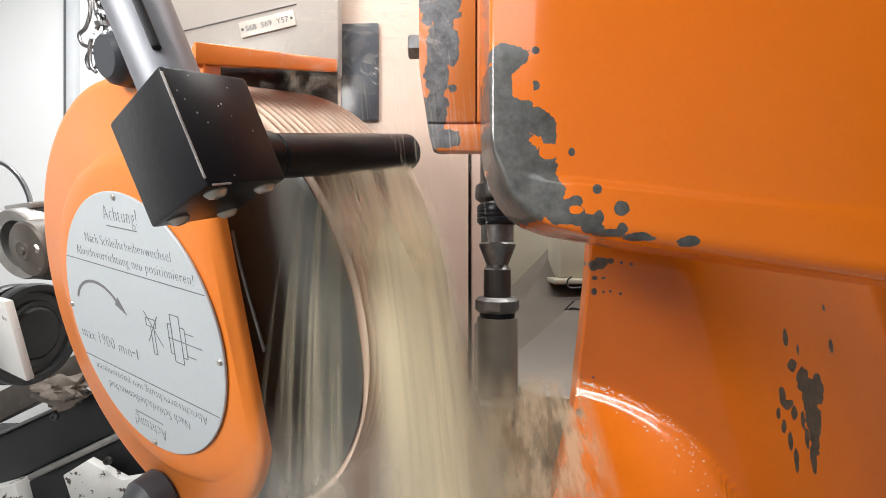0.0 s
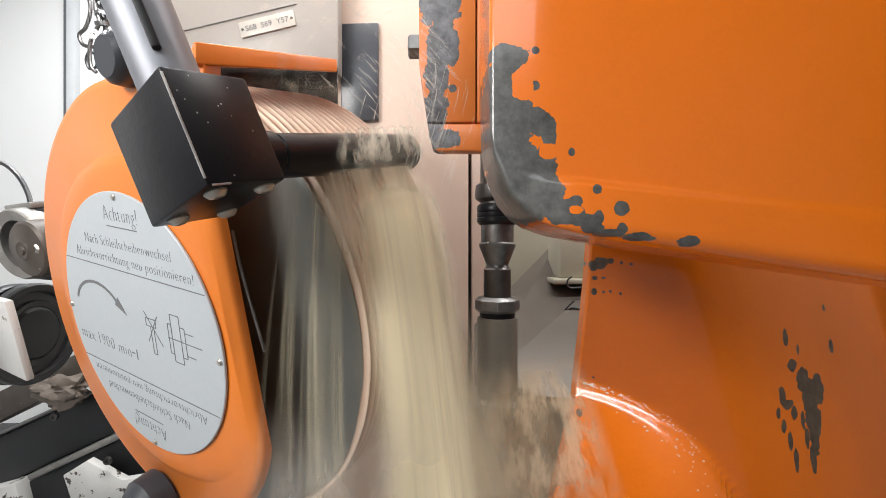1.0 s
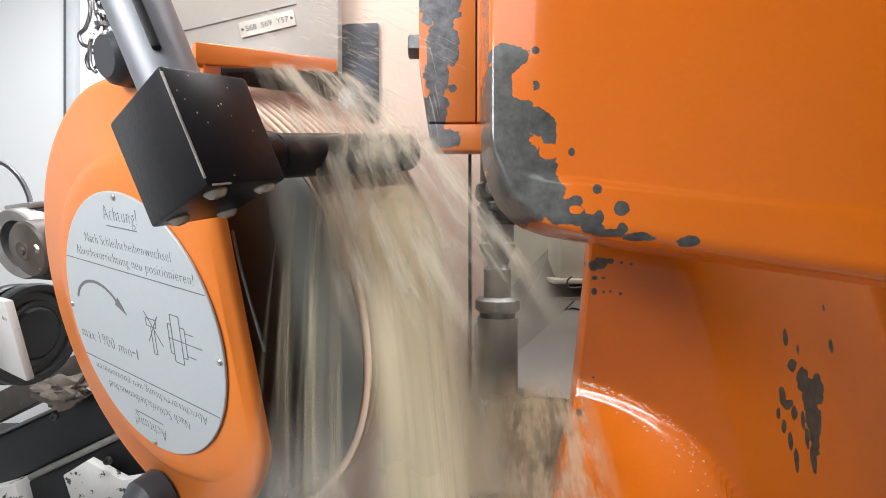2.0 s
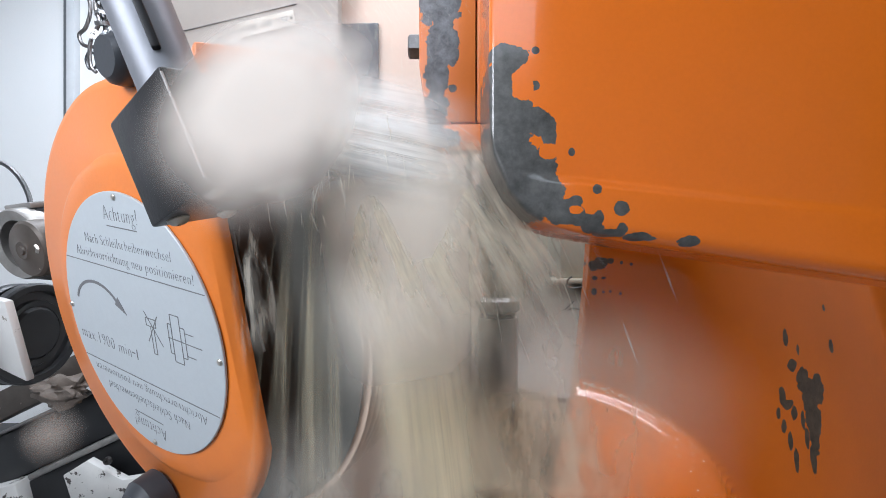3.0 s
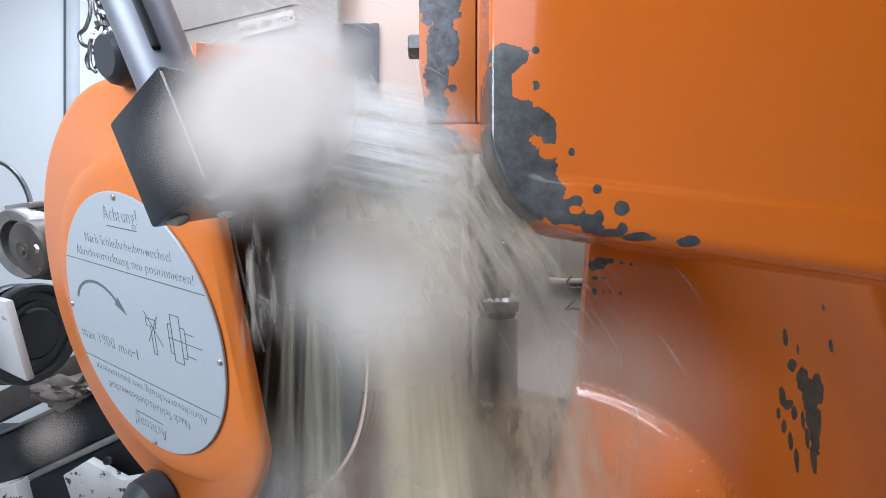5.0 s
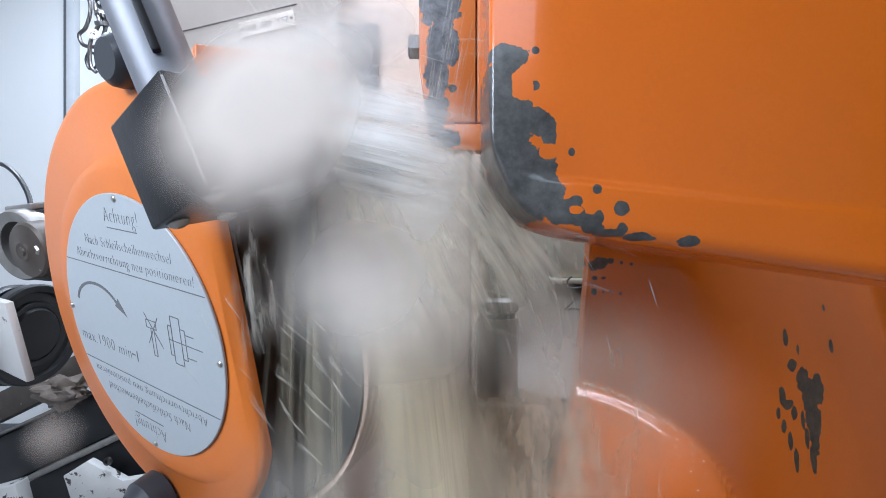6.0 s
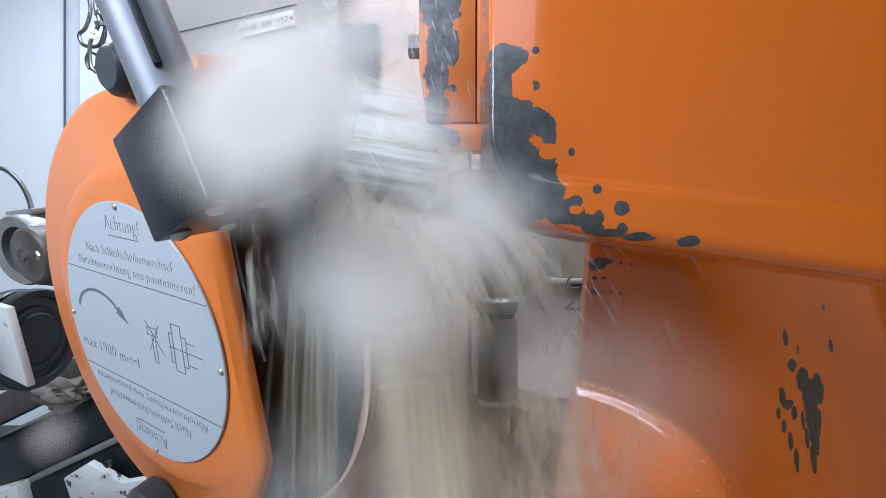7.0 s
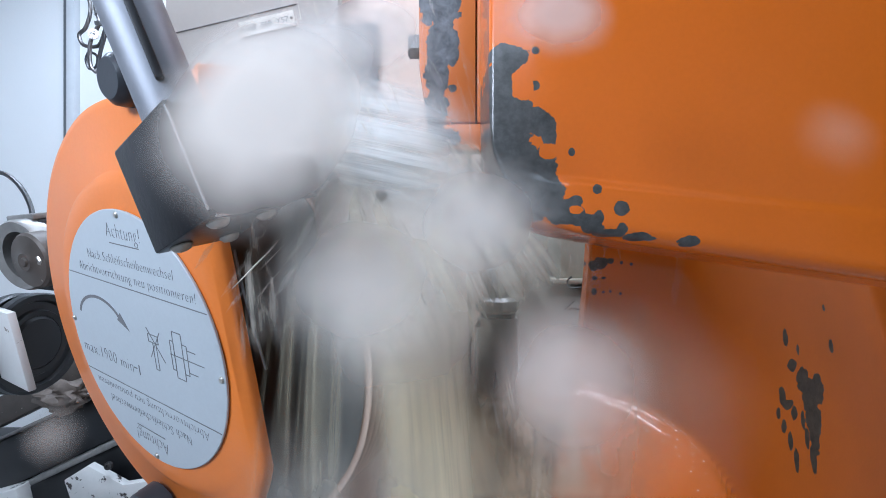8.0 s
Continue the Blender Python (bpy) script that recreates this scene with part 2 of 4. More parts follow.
def wheel_guard():
    g = thing("wheel_guard", HEAD, "orange painted grinding wheel guard with a round warning label", "machine guard")
    b = bmesh.new()
    prof = [(0.0, 0.0), (0.80, 0.0), (0.885, -0.0005), (0.93, -0.003), (0.955, -0.0085), (0.965, -0.010)]
    N = 144
    rings = []
    centre = b.verts.new((0, 0, 0))
    inner = b.verts.new((0, 0, -0.006))
    for i in range(N):
        a = 360 * i / N
        R = guard_edge(a)
        step = min(0.131, R * 0.97)
        col = [step * f for f, z in prof[1:]]
        side = smooth01((abs((a + 180) % 360 - 180) - 50) / 70)
        zs = [z * (0.12 + 0.88 * side) for f, z in prof[1:]]
        col += [max(R - 0.007, col[-1]), max(R - 0.002, col[-1]), R, R, R - 0.004, R - 0.004, step * 0.9, step * 0.8]
        deep = 0.0105 + 0.0235 * smooth01((abs((a + 180) % 360 - 180) - 60) / 60)
        zs += [-0.0018 - 0.0087 * side, -0.0035 - 0.0085 * side, -0.0065 - 0.0095 * side, -deep, -deep, -0.0095 - 0.008 * side, -0.009 - 0.006 * side, -0.006]
        rings.append([b.verts.new((r * math.cos(radians(a)), r * math.sin(radians(a)), z)) for r, z in zip(col, zs)])
    for i in range(N):
        a, c = rings[i], rings[(i + 1) % N]
        b.faces.new((centre, a[0], c[0]))
        b.faces.new((inner, c[-1], a[-1]))
        for k in range(len(a) - 1):
            b.faces.new((a[k], a[k + 1], c[k + 1], c[k]))
    part("side_plate", b, paint_guard, g, sharp=75)
    # hood over the wheel: a sloping front lip, a top plate and a dark rear wall
    al, bl = Vector((-0.1473, 0.255, 1.3735)), Vector((-0.0825, 0.335, 1.3982))
    rl, rr = Vector((-0.2425, 0.444, 1.4400)), Vector((-0.1095, 0.444, 1.4400))

    def slab(quad, step, bevel):
        b = bmesh.new()
        lo = [b.verts.new(p) for p in quad]
        hi = [b.verts.new(Vector(p) + Vector(step)) for p in quad]
        b.faces.new(lo)
        b.faces.new(hi[::-1])
        for k in range(4):
            b.faces.new((lo[k], hi[k], hi[(k + 1) % 4], lo[(k + 1) % 4]))
        bmesh.ops.recalc_face_normals(b, faces=b.faces)
        bmesh.ops.bevel(b, geom=b.edges[:], offset=bevel, segments=3, affect="EDGES", profile=0.5)
        return b

    down = Vector((0, 0, 1))
    part("hood_lip", slab([al, bl, bl - 0.0098 * down, al - 0.0136 * down], (-0.0025, 0.0020, 0), 0.0009), paint_guard, g, in_world=True)
    part("hood_top", slab([al + Vector((-0.003, 0.002, -0.001)), bl + Vector((-0.003, 0.002, -0.001)), rr, rl], (0, 0, -0.003), 0.0008), paint_guard, g, in_world=True)
    part("hood_bracket", slab([al + Vector((-0.008, 0.004, -0.002)), al + Vector((0.0032, 0.004, -0.002)), al + Vector((0.0032, 0.004, -0.024)), al + Vector((-0.008, 0.004, -0.024))], (0, 0.02, 0), 0.0008), paint_guard, g, in_world=True)
    part("hood_liner", box(-0.2425, 0.445, 1.382, -0.1095, 0.449, 1.4395, 0.0008), black_plastic, g, "dark inner hood wall", in_world=True)
    part("edge_strip", hose([(-0.1286, 0.2620, 1.2614), (-0.1261, 0.2640, 1.2451), (-0.1225, 0.2660, 1.2276), (-0.1178, 0.2680, 1.2080), (-0.1123, 0.2700, 1.1857)], 0.0010, 8), steel, g, "bare steel inner edge", in_world=True)
    # label plate
    tilt = Matrix.Rotation(radians(-7.8), 4, "Z")
    plate = part("label_plate", lathe([(0, 0.0006), (0, 0.0022), (0.0995, 0.0022), (0.1, 0.0018), (0.1, 0.0006), (0, 0.0006)], Matrix(), 96), label_white, g,
                 "silver-white round aluminium label")
    for k in range(4):
        a = radians(90 * k) - radians(7.8)
        m = Matrix.Translation((0.0963 * math.cos(a), 0.0963 * math.sin(a), 0.002))
        b = lathe([(0, 0), (0.0024, 0), (0.0024, 0.0006), (0.0016, 0.0015), (0, 0.0017)], m, 14)
        part("screw", b, zinc, plate)
    z = 0.0023

    def writing(text, x0, x1, y, size, turn=0):
        cu = bpy.data.curves.new("lettering", "FONT")
        cu.body, cu.size, cu.extrude, cu.offset, cu.space_character = text, size, 0.0001, -size * 0.036, 1.12
        tmp = bpy.data.objects.new("tmp", cu)
        scene.collection.objects.link(tmp)
        dg = bpy.context.evaluated_depsgraph_get()
        me = bpy.data.meshes.new_from_object(tmp.evaluated_get(dg))
        b = bmesh.new()
        b.from_mesh(me)
        left = min(v.co.x for v in b.verts)
        fit = (x1 - x0) / (max(v.co.x for v in b.verts) - left)
        bpy.data.objects.remove(tmp)
        bpy.data.meshes.remove(me)
        b.transform(tilt @ Matrix.Rotation(radians(turn), 4, "Z") @ Matrix.Translation((x0 - left * fit, y, z)) @ Matrix.Diagonal((fit, 1, 1, 1)))
        part("lettering", b, ink, plate, smooth=False, kind="stuff")

    def bar(points, w, turn=0):
        b = bmesh.new()
        for (xa, ya), (xb, yb) in zip(points, points[1:]):
            d = Vector((xb - xa, yb - ya))
            s = Vector((-d.y, d.x)).normalized() * w / 2
            vs = [b.verts.new((x, y, z + h)) for h in (0.0001, -0.0002) for x, y in ((xa + s.x, ya + s.y), (xb + s.x, yb + s.y), (xb - s.x, yb - s.y), (xa - s.x, ya - s.y))]
            for f in ((0, 1, 2, 3), (4, 5, 6, 7), (0, 1, 5, 4), (1, 2, 6, 5), (2, 3, 7, 6), (3, 0, 4, 7)):
                b.faces.new([vs[k] for k in f])
        b.transform(tilt @ Matrix.Rotation(radians(turn), 4, "Z"))
        part("printed_line", b, ink, plate, smooth=False, kind="stuff")

    for turn in (0, 180):
        writing("Achtung!", -0.0180, 0.0245, 0.0790, 0.0160, turn)
        bar([(-0.0160, 0.0750), (0.0225, 0.0750)], 0.0007, turn)
        bar([(-0.0890, 0.0428), (0.0890, 0.0428)], 0.0007, turn)
        writing("Nach Schleifscheibenwechsel", -0.0515, 0.0575, 0.0590, 0.0112, turn)
    writing("Abrichtvorrichtung neu positionieren!", -0.0690, 0.0790, 0.0472, 0.0112)
    writing("Abrichtvorrichtung neu positionieren", -0.0740, 0.0740, 0.0472, 0.0108, 180)
    writing("max.1900 min", -0.0880, -0.0135, -0.0270, 0.0150)
    bar([(-0.0120, -0.0220), (-0.0075, -0.0220)], 0.0009)
    bar([(-0.0045, -0.0180), (-0.0045, -0.0265)], 0.0009)
    # turning arrow and pictogram
    bar([(-0.050 + 0.034 * math.cos(radians(a)), 0.0035 + 0.0235 * math.sin(radians(a))) for a in range(166, 32, -6)], 0.0024)
    b = bmesh.new()
    tip = [b.verts.new((x, y, z + h)) for h in (0.0001, -0.0002) for x, y in ((-0.0095, 0.0080), (-0.0245, 0.0140), (-0.0195, 0.0205))]
    for f in ((0, 1, 2), (3, 4, 5), (0, 1, 4, 3), (1, 2, 5, 4), (2, 0, 3, 5)):
        b.faces.new([tip[k] for k in f])
    b.transform(tilt)
    part("arrow_head", b, ink, plate, smooth=False, kind="stuff")
    for pts in ([(0.0155, 0.0125), (0.0275, 0.0125), (0.0275, 0.0065), (0.0155, 0.0065), (0.0155, 0.0125)], [(0.0205, 0.0065), (0.0205, -0.0145), (0.0245, -0.0145), (0.0245, 0.0065)],
                [(0.0145, 0.017), (0.0335, -0.006)], [(0.0305, 0.016), (0.0155, -0.006)], [(0.0465, 0.0215), (0.0565, 0.0215), (0.0565, -0.0135), (0.0465, -0.0135), (0.0465, 0.0215)],
                [(0.0425, 0.014), (0.0465, 0.014), (0.0465, -0.008), (0.0425, -0.008), (0.0425, 0.014)], [(0.0565, 0.014), (0.0615, 0.014), (0.0615, -0.008), (0.0565, -0.008)],
                [(0.0615, 0.011), (0.071, 0.011)], [(0.0615, -0.0055), (0.071, -0.0055)], [(0.0415, 0.0035), (0.079, 0.0035)]):
        bar(pts, 0.0006)
    return g


def grinding_wheel():
    w = thing("grinding_wheel", HEAD, "pinkish threaded grinding wheel with a wet grey flange", "grinding wheel")
    N, M = 180, 110
    z0, z1, pitch = -0.152, -0.042, 0.0068
    b = bmesh.new()
    rings = []
    for i in range(N):
        ring = []
        for k in range(M):
            z = z0 + (z1 - z0) * k / (M - 1)
            ph = (z / pitch + 3 * i / N) % 1
            tri = 1 - abs(2 * ph - 1)
            r = 0.1712 + 0.0064 * min(max(tri * 1.5 - 0.3, 0), 1)
            a = 2 * math.pi * i / N
            ring.append(b.verts.new((r * math.cos(a), r * math.sin(a), z)))
        rings.append(ring)
    for i in range(N):
        p, q = rings[i], rings[(i + 1) % N]
        for k in range(M - 1):
            b.faces.new((p[k], q[k], q[k + 1], p[k + 1]))
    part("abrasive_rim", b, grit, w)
    part("near_flange", lathe([(0, -0.045), (0.06, -0.045), (0.06, -0.041), (0.065, -0.04), (0.168, -0.04), (0.1735, -0.0425), (0.1708, -0.05), (0, -0.05)], Matrix(), 96), flange_grey, w,
         "wet dark grey side face")
    part("far_flange", lathe([(0, -0.148), (0.1708, -0.148), (0.1708, -0.153), (0, -0.156)], Matrix(), 96), flange_grey, w)
    part("spindle", rod((0, 0, -0.154), (0, 0, -0.30), 0.05, 32), dark_steel, w)
    return w


def coolant_nozzle():
    g = thing("coolant_nozzle", HEAD, "black coolant nozzle block with four screws and a pipe", "coolant nozzle")
    a = Matrix(((0.0, -0.318, -0.948, 0.1895), (0.0, 0.948, -0.318, 0.094), (-1.0, 0.0, 0.0, 0.0475), (0, 0, 0, 1)))  # block axes: axial, up, back
    part("block", moved(box(0, 0, 0, 0.0384, 0.0498, 0.049, 0.0014, 2), a), black_oxide, g)
    for x, zz in ((0.0075, 0.008), (0.0315, 0.008), (0.0075, 0.040), (0.0315, 0.040)):
        m = a @ Matrix.Translation((x, 0, zz)) @ Matrix.Rotation(radians(90), 4, "X")
        part("screw", lathe([(0, -0.001), (0.0047, -0.001), (0.0047, 0.0006), (0.0035, 0.0022), (0.0015, 0.0029), (0.0014, 0.0018), (0, 0.0018)], m, 20), zinc, g, "zinc-plated domed screw")
    return g, a


def moved(b, m):
    b.transform(m)
    return b


tube_grey = surface("dull_grey_steel_tube", (0.27, 0.28, 0.31), 0.52, metal=0.6, dark=0.7, scale=25)
bare = surface("bare_scuffed_steel", (0.6, 0.6, 0.6), 0.35, metal=0.6, dark=0.4, scale=300)
GUARD = wheel_guard()
WHEEL = grinding_wheel()
NOZZLE, BLOCK = coolant_nozzle()
part("collar", rod((0.158, 0.107, 0.012), (0.158, 0.107, -0.012), 0.0130, 28), black_oxide, NOZZLE)
part("pipe", rod((0.158, 0.107, -0.012), (0.158, 0.107, -0.140), 0.0120, 32, r2=0.0142, round_end=0.1), black_oxide, NOZZLE)
part("worn_edge", moved(box(-0.0003, 0.003, -0.0004, 0.0006, 0.047, 0.0003, 0.0001, 1), BLOCK), bare, NOZZLE, "bare metal worn edge")
part("worn_edge", moved(box(0.002, -0.0003, -0.0004, 0.010, 0.0005, 0.0003, 0.0001, 1), BLOCK), bare, NOZZLE, "bare metal worn edge")
rng_specks = random.Random(3)
for _ in range(11):
    px, py, pr = rng_specks.uniform(0.003, 0.036), rng_specks.uniform(0.002, 0.047), rng_specks.uniform(0.0002, 0.00045)
    part("coolant_speck", lathe([(0, 0), (pr, 0), (pr * 0.6, pr * 0.5), (0, pr * 0.6)], BLOCK @ Matrix.Translation((px, py, 0)) @ Matrix.Rotation(math.pi, 4, "X"), 8), bare, NOZZLE, "pale dried coolant speck")
part("supply_tube", moved(rod((0.019, 0.047, 0.0245), (0.019, 0.20, 0.0245), 0.0135, 32), BLOCK), tube_grey, NOZZLE, "grey steel tube")
part("tube_slot", moved(box(-0.0018, 0.066, -0.0035, 0.0018, 0.22, 0.0035, 0.001), BLOCK @ Matrix.Translation((0.0118, 0, 0.0138)) @ Matrix.Rotation(radians(34), 4, "Y")), black_plastic, NOZZLE, "dark slot along the tube")
part("tube_base", moved(lathe([(0, 0.0), (0.0155, 0), (0.0155, 0.0015), (0.0138, 0.0025), (0, 0.0025)], Matrix.Rotation(radians(-90), 4, "X"), 32), BLOCK @ Matrix.Translation((0.019, 0.0496, 0.0245))), black_oxide, NOZZLE)


# ---------- tailstock and fairings ----------

def poly(x, pts):
    """Straight-line interpolation through (x, value) pairs."""
    for (a, u), (b, v) in zip(pts, pts[1:]):
        if x <= b:
            return u + (v - u) * max(0.0, (x - a) / (b - a))
    return pts[-1][1]


def skin(xs, zs_of, depth, back, bm=None):
    """A moulded cover: its front stands at depth(x, z), its rim runs back to the plane y = back."""
    b = bmesh.new()
    grid = []
    for x in xs:
        zs = zs_of(x)
        grid.append([b.verts.new((x, depth(x, z), z)) for z in zs])
    n = len(grid[0])
    for p, q in zip(grid, grid[1:]):
        for k in range(n - 1):
            b.faces.new((p[k], q[k], q[k + 1], p[k + 1]))
    rim = [e for e in b.edges if e.is_boundary]
    ext = bmesh.ops.extrude_edge_only(b, edges=rim)
    for v in ext["geom"]:
        if isinstance(v, bmesh.types.BMVert):
            v.co.y = back
    return joined(bm, b)


def tailstock_housing():
    g = thing("tailstock_housing", Matrix.Translation((0.12, 0.34, 1.25)), "large orange painted housing with chipped grey primer corner", "machine housing")
    low = [(0.0237, 1.3198), (0.0243, 1.3082), (0.0261, 1.2966), (0.0295, 1.2856), (0.0350, 1.2758), (0.0408, 1.2691), (0.0481, 1.2639), (0.0625, 1.2584), (0.0973, 1.2520), (0.2269, 1.2329), (0.3404, 1.2167)]
    x0, x1 = low[0][0], low[-1][0]
    fold = [(0.0237, 1.2908), (0.0625, 1.2844), (0.1349, 1.2763), (0.3404, 1.2561)]
    top = 1.60
    R = 0.0025

    def depth(x, z):
        y = 0.215
        dx = x - x0
        if dx < R:
            y += R - math.sqrt(R * R - (R - dx) ** 2)
        y += 0.004 * max(0.0, 1 - dx / 0.030) ** 2
        d = poly(x, fold) - z
        y -= smooth01((x - 0.042) / 0.025) * 0.0048 * (1 - 0.7 * smooth01((x - 0.08) / 0.10)) * smooth01((d + 0.003) / 0.006) + 0.10 * max(d, 0)
        e = z - poly(x, low)
        r2 = 0.004 + 0.006 * smooth01((x - 0.05) / 0.05)
        if e < r2:
            y += r2 - math.sqrt(max(r2 * r2 - (r2 - e) ** 2, 0))
        return y

    def zs_of(x):
        zb = poly(x, low)
        f = [0, 0.0004, 0.0012, 0.0025, 0.0045, 0.007, 0.0095, 0.012]
        zf = poly(x, fold)
        zm = max(zf - 0.006, zb + 0.013)
        mid = [zb + 0.012 + (zm - zb - 0.012) * k / 8 for k in range(1, 9)]
        bead = [zm + 0.012 * k / 14 for k in range(1, 15)]
        rest = top - zm - 0.012
        return [zb + v for v in f] + mid + bead + [zm + 0.012 + rest * k / 22 for k in range(1, 23)]

    xs = [x0 + R * (1 - math.cos(math.pi / 2 * k / 12)) for k in range(13)] + [x0 + R + (x1 - x0 - R) * k / 40 for k in range(1, 41)]
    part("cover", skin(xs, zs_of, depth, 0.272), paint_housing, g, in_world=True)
    part("back_plate", box(x0 + 0.02, 0.2725, 1.30, 0.238, 0.279, top, 0.001), dark_steel, g, "dark steel backing plate", in_world=True)
    # Unseen block added behind the cover to shade the right of the fairing.
    part("gear_case", box(0.24, 0.2725, 1.275, x1, 0.328, top, 0.003), dark_steel, g, "unseen dark steel block behind the cover, added to shade the fairing", in_world=True)
    return g


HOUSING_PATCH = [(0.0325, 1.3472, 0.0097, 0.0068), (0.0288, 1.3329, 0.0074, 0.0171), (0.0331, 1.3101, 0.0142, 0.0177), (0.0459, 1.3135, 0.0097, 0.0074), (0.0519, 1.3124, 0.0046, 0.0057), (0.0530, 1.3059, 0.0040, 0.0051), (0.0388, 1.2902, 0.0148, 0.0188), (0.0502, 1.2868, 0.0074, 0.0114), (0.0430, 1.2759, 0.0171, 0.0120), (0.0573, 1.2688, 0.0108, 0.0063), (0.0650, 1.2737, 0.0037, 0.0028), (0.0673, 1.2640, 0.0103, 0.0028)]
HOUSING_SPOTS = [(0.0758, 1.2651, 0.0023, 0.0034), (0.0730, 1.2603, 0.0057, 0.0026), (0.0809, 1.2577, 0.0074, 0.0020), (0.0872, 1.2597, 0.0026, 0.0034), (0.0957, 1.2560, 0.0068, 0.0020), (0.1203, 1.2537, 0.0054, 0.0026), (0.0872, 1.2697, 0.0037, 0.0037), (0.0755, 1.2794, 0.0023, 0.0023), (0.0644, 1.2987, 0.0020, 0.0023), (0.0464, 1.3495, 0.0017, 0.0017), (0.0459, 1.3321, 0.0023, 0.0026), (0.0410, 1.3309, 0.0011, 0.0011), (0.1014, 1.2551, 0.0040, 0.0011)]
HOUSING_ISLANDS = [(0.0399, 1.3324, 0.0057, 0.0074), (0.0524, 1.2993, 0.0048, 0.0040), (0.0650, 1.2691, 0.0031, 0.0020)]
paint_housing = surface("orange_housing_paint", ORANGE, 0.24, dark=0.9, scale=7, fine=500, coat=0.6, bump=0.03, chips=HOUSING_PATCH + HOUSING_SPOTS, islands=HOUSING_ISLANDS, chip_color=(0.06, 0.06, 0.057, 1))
ARM_CHIPS = [(*(-0.0027, 1.4451), .017, .020), (*(0.0004, 1.4151), .012, .022), (*(-0.0040, 1.3891), .009, .024), (*(-0.0063, 1.3578), .011, .020), (*(-0.0009, 1.3377), .016, .009),
             (*(0.0072, 1.3771), .0033, .0033)]
paint_arm = surface("orange_arm_paint", (0.85, 0.24, 0.05), 0.34, dark=0.9, scale=9, fine=500, coat=0.2, chips=ARM_CHIPS, chip_color=(0.12, 0.125, 0.135, 1))
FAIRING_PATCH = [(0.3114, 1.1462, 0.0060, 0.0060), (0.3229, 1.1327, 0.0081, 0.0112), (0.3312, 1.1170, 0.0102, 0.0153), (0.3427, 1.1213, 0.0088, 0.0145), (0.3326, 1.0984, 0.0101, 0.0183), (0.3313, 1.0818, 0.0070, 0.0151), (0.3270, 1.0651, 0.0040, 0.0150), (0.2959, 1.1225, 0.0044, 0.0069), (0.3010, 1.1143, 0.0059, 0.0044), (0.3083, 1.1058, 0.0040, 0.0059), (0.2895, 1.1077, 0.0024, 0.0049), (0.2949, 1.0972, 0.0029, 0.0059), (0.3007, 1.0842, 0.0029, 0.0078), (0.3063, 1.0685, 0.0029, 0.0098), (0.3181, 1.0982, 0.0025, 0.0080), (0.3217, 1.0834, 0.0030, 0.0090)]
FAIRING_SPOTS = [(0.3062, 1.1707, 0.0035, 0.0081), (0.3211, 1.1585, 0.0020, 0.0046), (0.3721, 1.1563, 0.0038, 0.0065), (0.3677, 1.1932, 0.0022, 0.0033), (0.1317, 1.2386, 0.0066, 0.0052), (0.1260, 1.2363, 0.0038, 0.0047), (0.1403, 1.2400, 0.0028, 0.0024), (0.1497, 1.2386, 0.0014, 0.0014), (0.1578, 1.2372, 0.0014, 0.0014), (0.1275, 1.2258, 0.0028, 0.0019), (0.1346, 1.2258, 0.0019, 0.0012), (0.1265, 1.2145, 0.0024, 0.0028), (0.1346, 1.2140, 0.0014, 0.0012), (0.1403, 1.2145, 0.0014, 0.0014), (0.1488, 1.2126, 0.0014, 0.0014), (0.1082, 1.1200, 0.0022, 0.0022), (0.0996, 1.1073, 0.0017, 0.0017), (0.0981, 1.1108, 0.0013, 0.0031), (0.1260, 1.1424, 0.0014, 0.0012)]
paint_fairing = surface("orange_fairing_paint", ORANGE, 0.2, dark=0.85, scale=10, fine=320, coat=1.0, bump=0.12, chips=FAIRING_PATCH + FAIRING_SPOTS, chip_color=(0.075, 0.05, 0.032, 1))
tailstock_housing()


def tailstock_arm():
    g = thing("tailstock", Matrix.Translation((0.0, 0.37, 1.33)), "orange tailstock block with worn grey edge and a hex bolt", "tailstock")
    part("front_plate", prism([(-0.0197, 1.5189), (-0.0188, 1.3936), (-0.0121, 1.3507), (0.0259, 1.3507), (0.0259, 1.5189)], 0.34, 0.40, 0.0012, 2), paint_arm, g, in_world=True)
    part("side_plate", prism([(0.0271, 1.5189), (0.0271, 1.3507), (0.0787, 1.3507), (0.0787, 1.5189)], 0.3405, 0.40, 0.0012, 2), paint_arm, g, in_world=True)
    part("foot_strip", prism([(-0.0121, 1.3493), (-0.0081, 1.3301), (-0.0036, 1.3278), (0.0787, 1.3278), (0.0787, 1.3493)], 0.3402, 0.354, 0.0012, 2), paint_arm, g, in_world=True)
    p = Vector((-0.0180, 0.3600, 1.4196))
    b = lathe([(0, 0), (0.0105, 0), (0.0105, 0.0015), (0, 0.0015)], Matrix.Translation(p) @ Matrix.Rotation(radians(-90), 4, "Y"), 24)
    b = lathe([(0, 0.0015), (0.0105, 0.0015), (0.0105, 0.0095), (0.0085, 0.011), (0, 0.011)], Matrix.Translation(p) @ Matrix.Rotation(radians(-90), 4, "Y"), 6, b)
    part("hex_bolt", b, steel, g, "zinc-plated hex bolt", in_world=True, smooth=False)
    return g


tailstock_arm()


SHOULDER = []


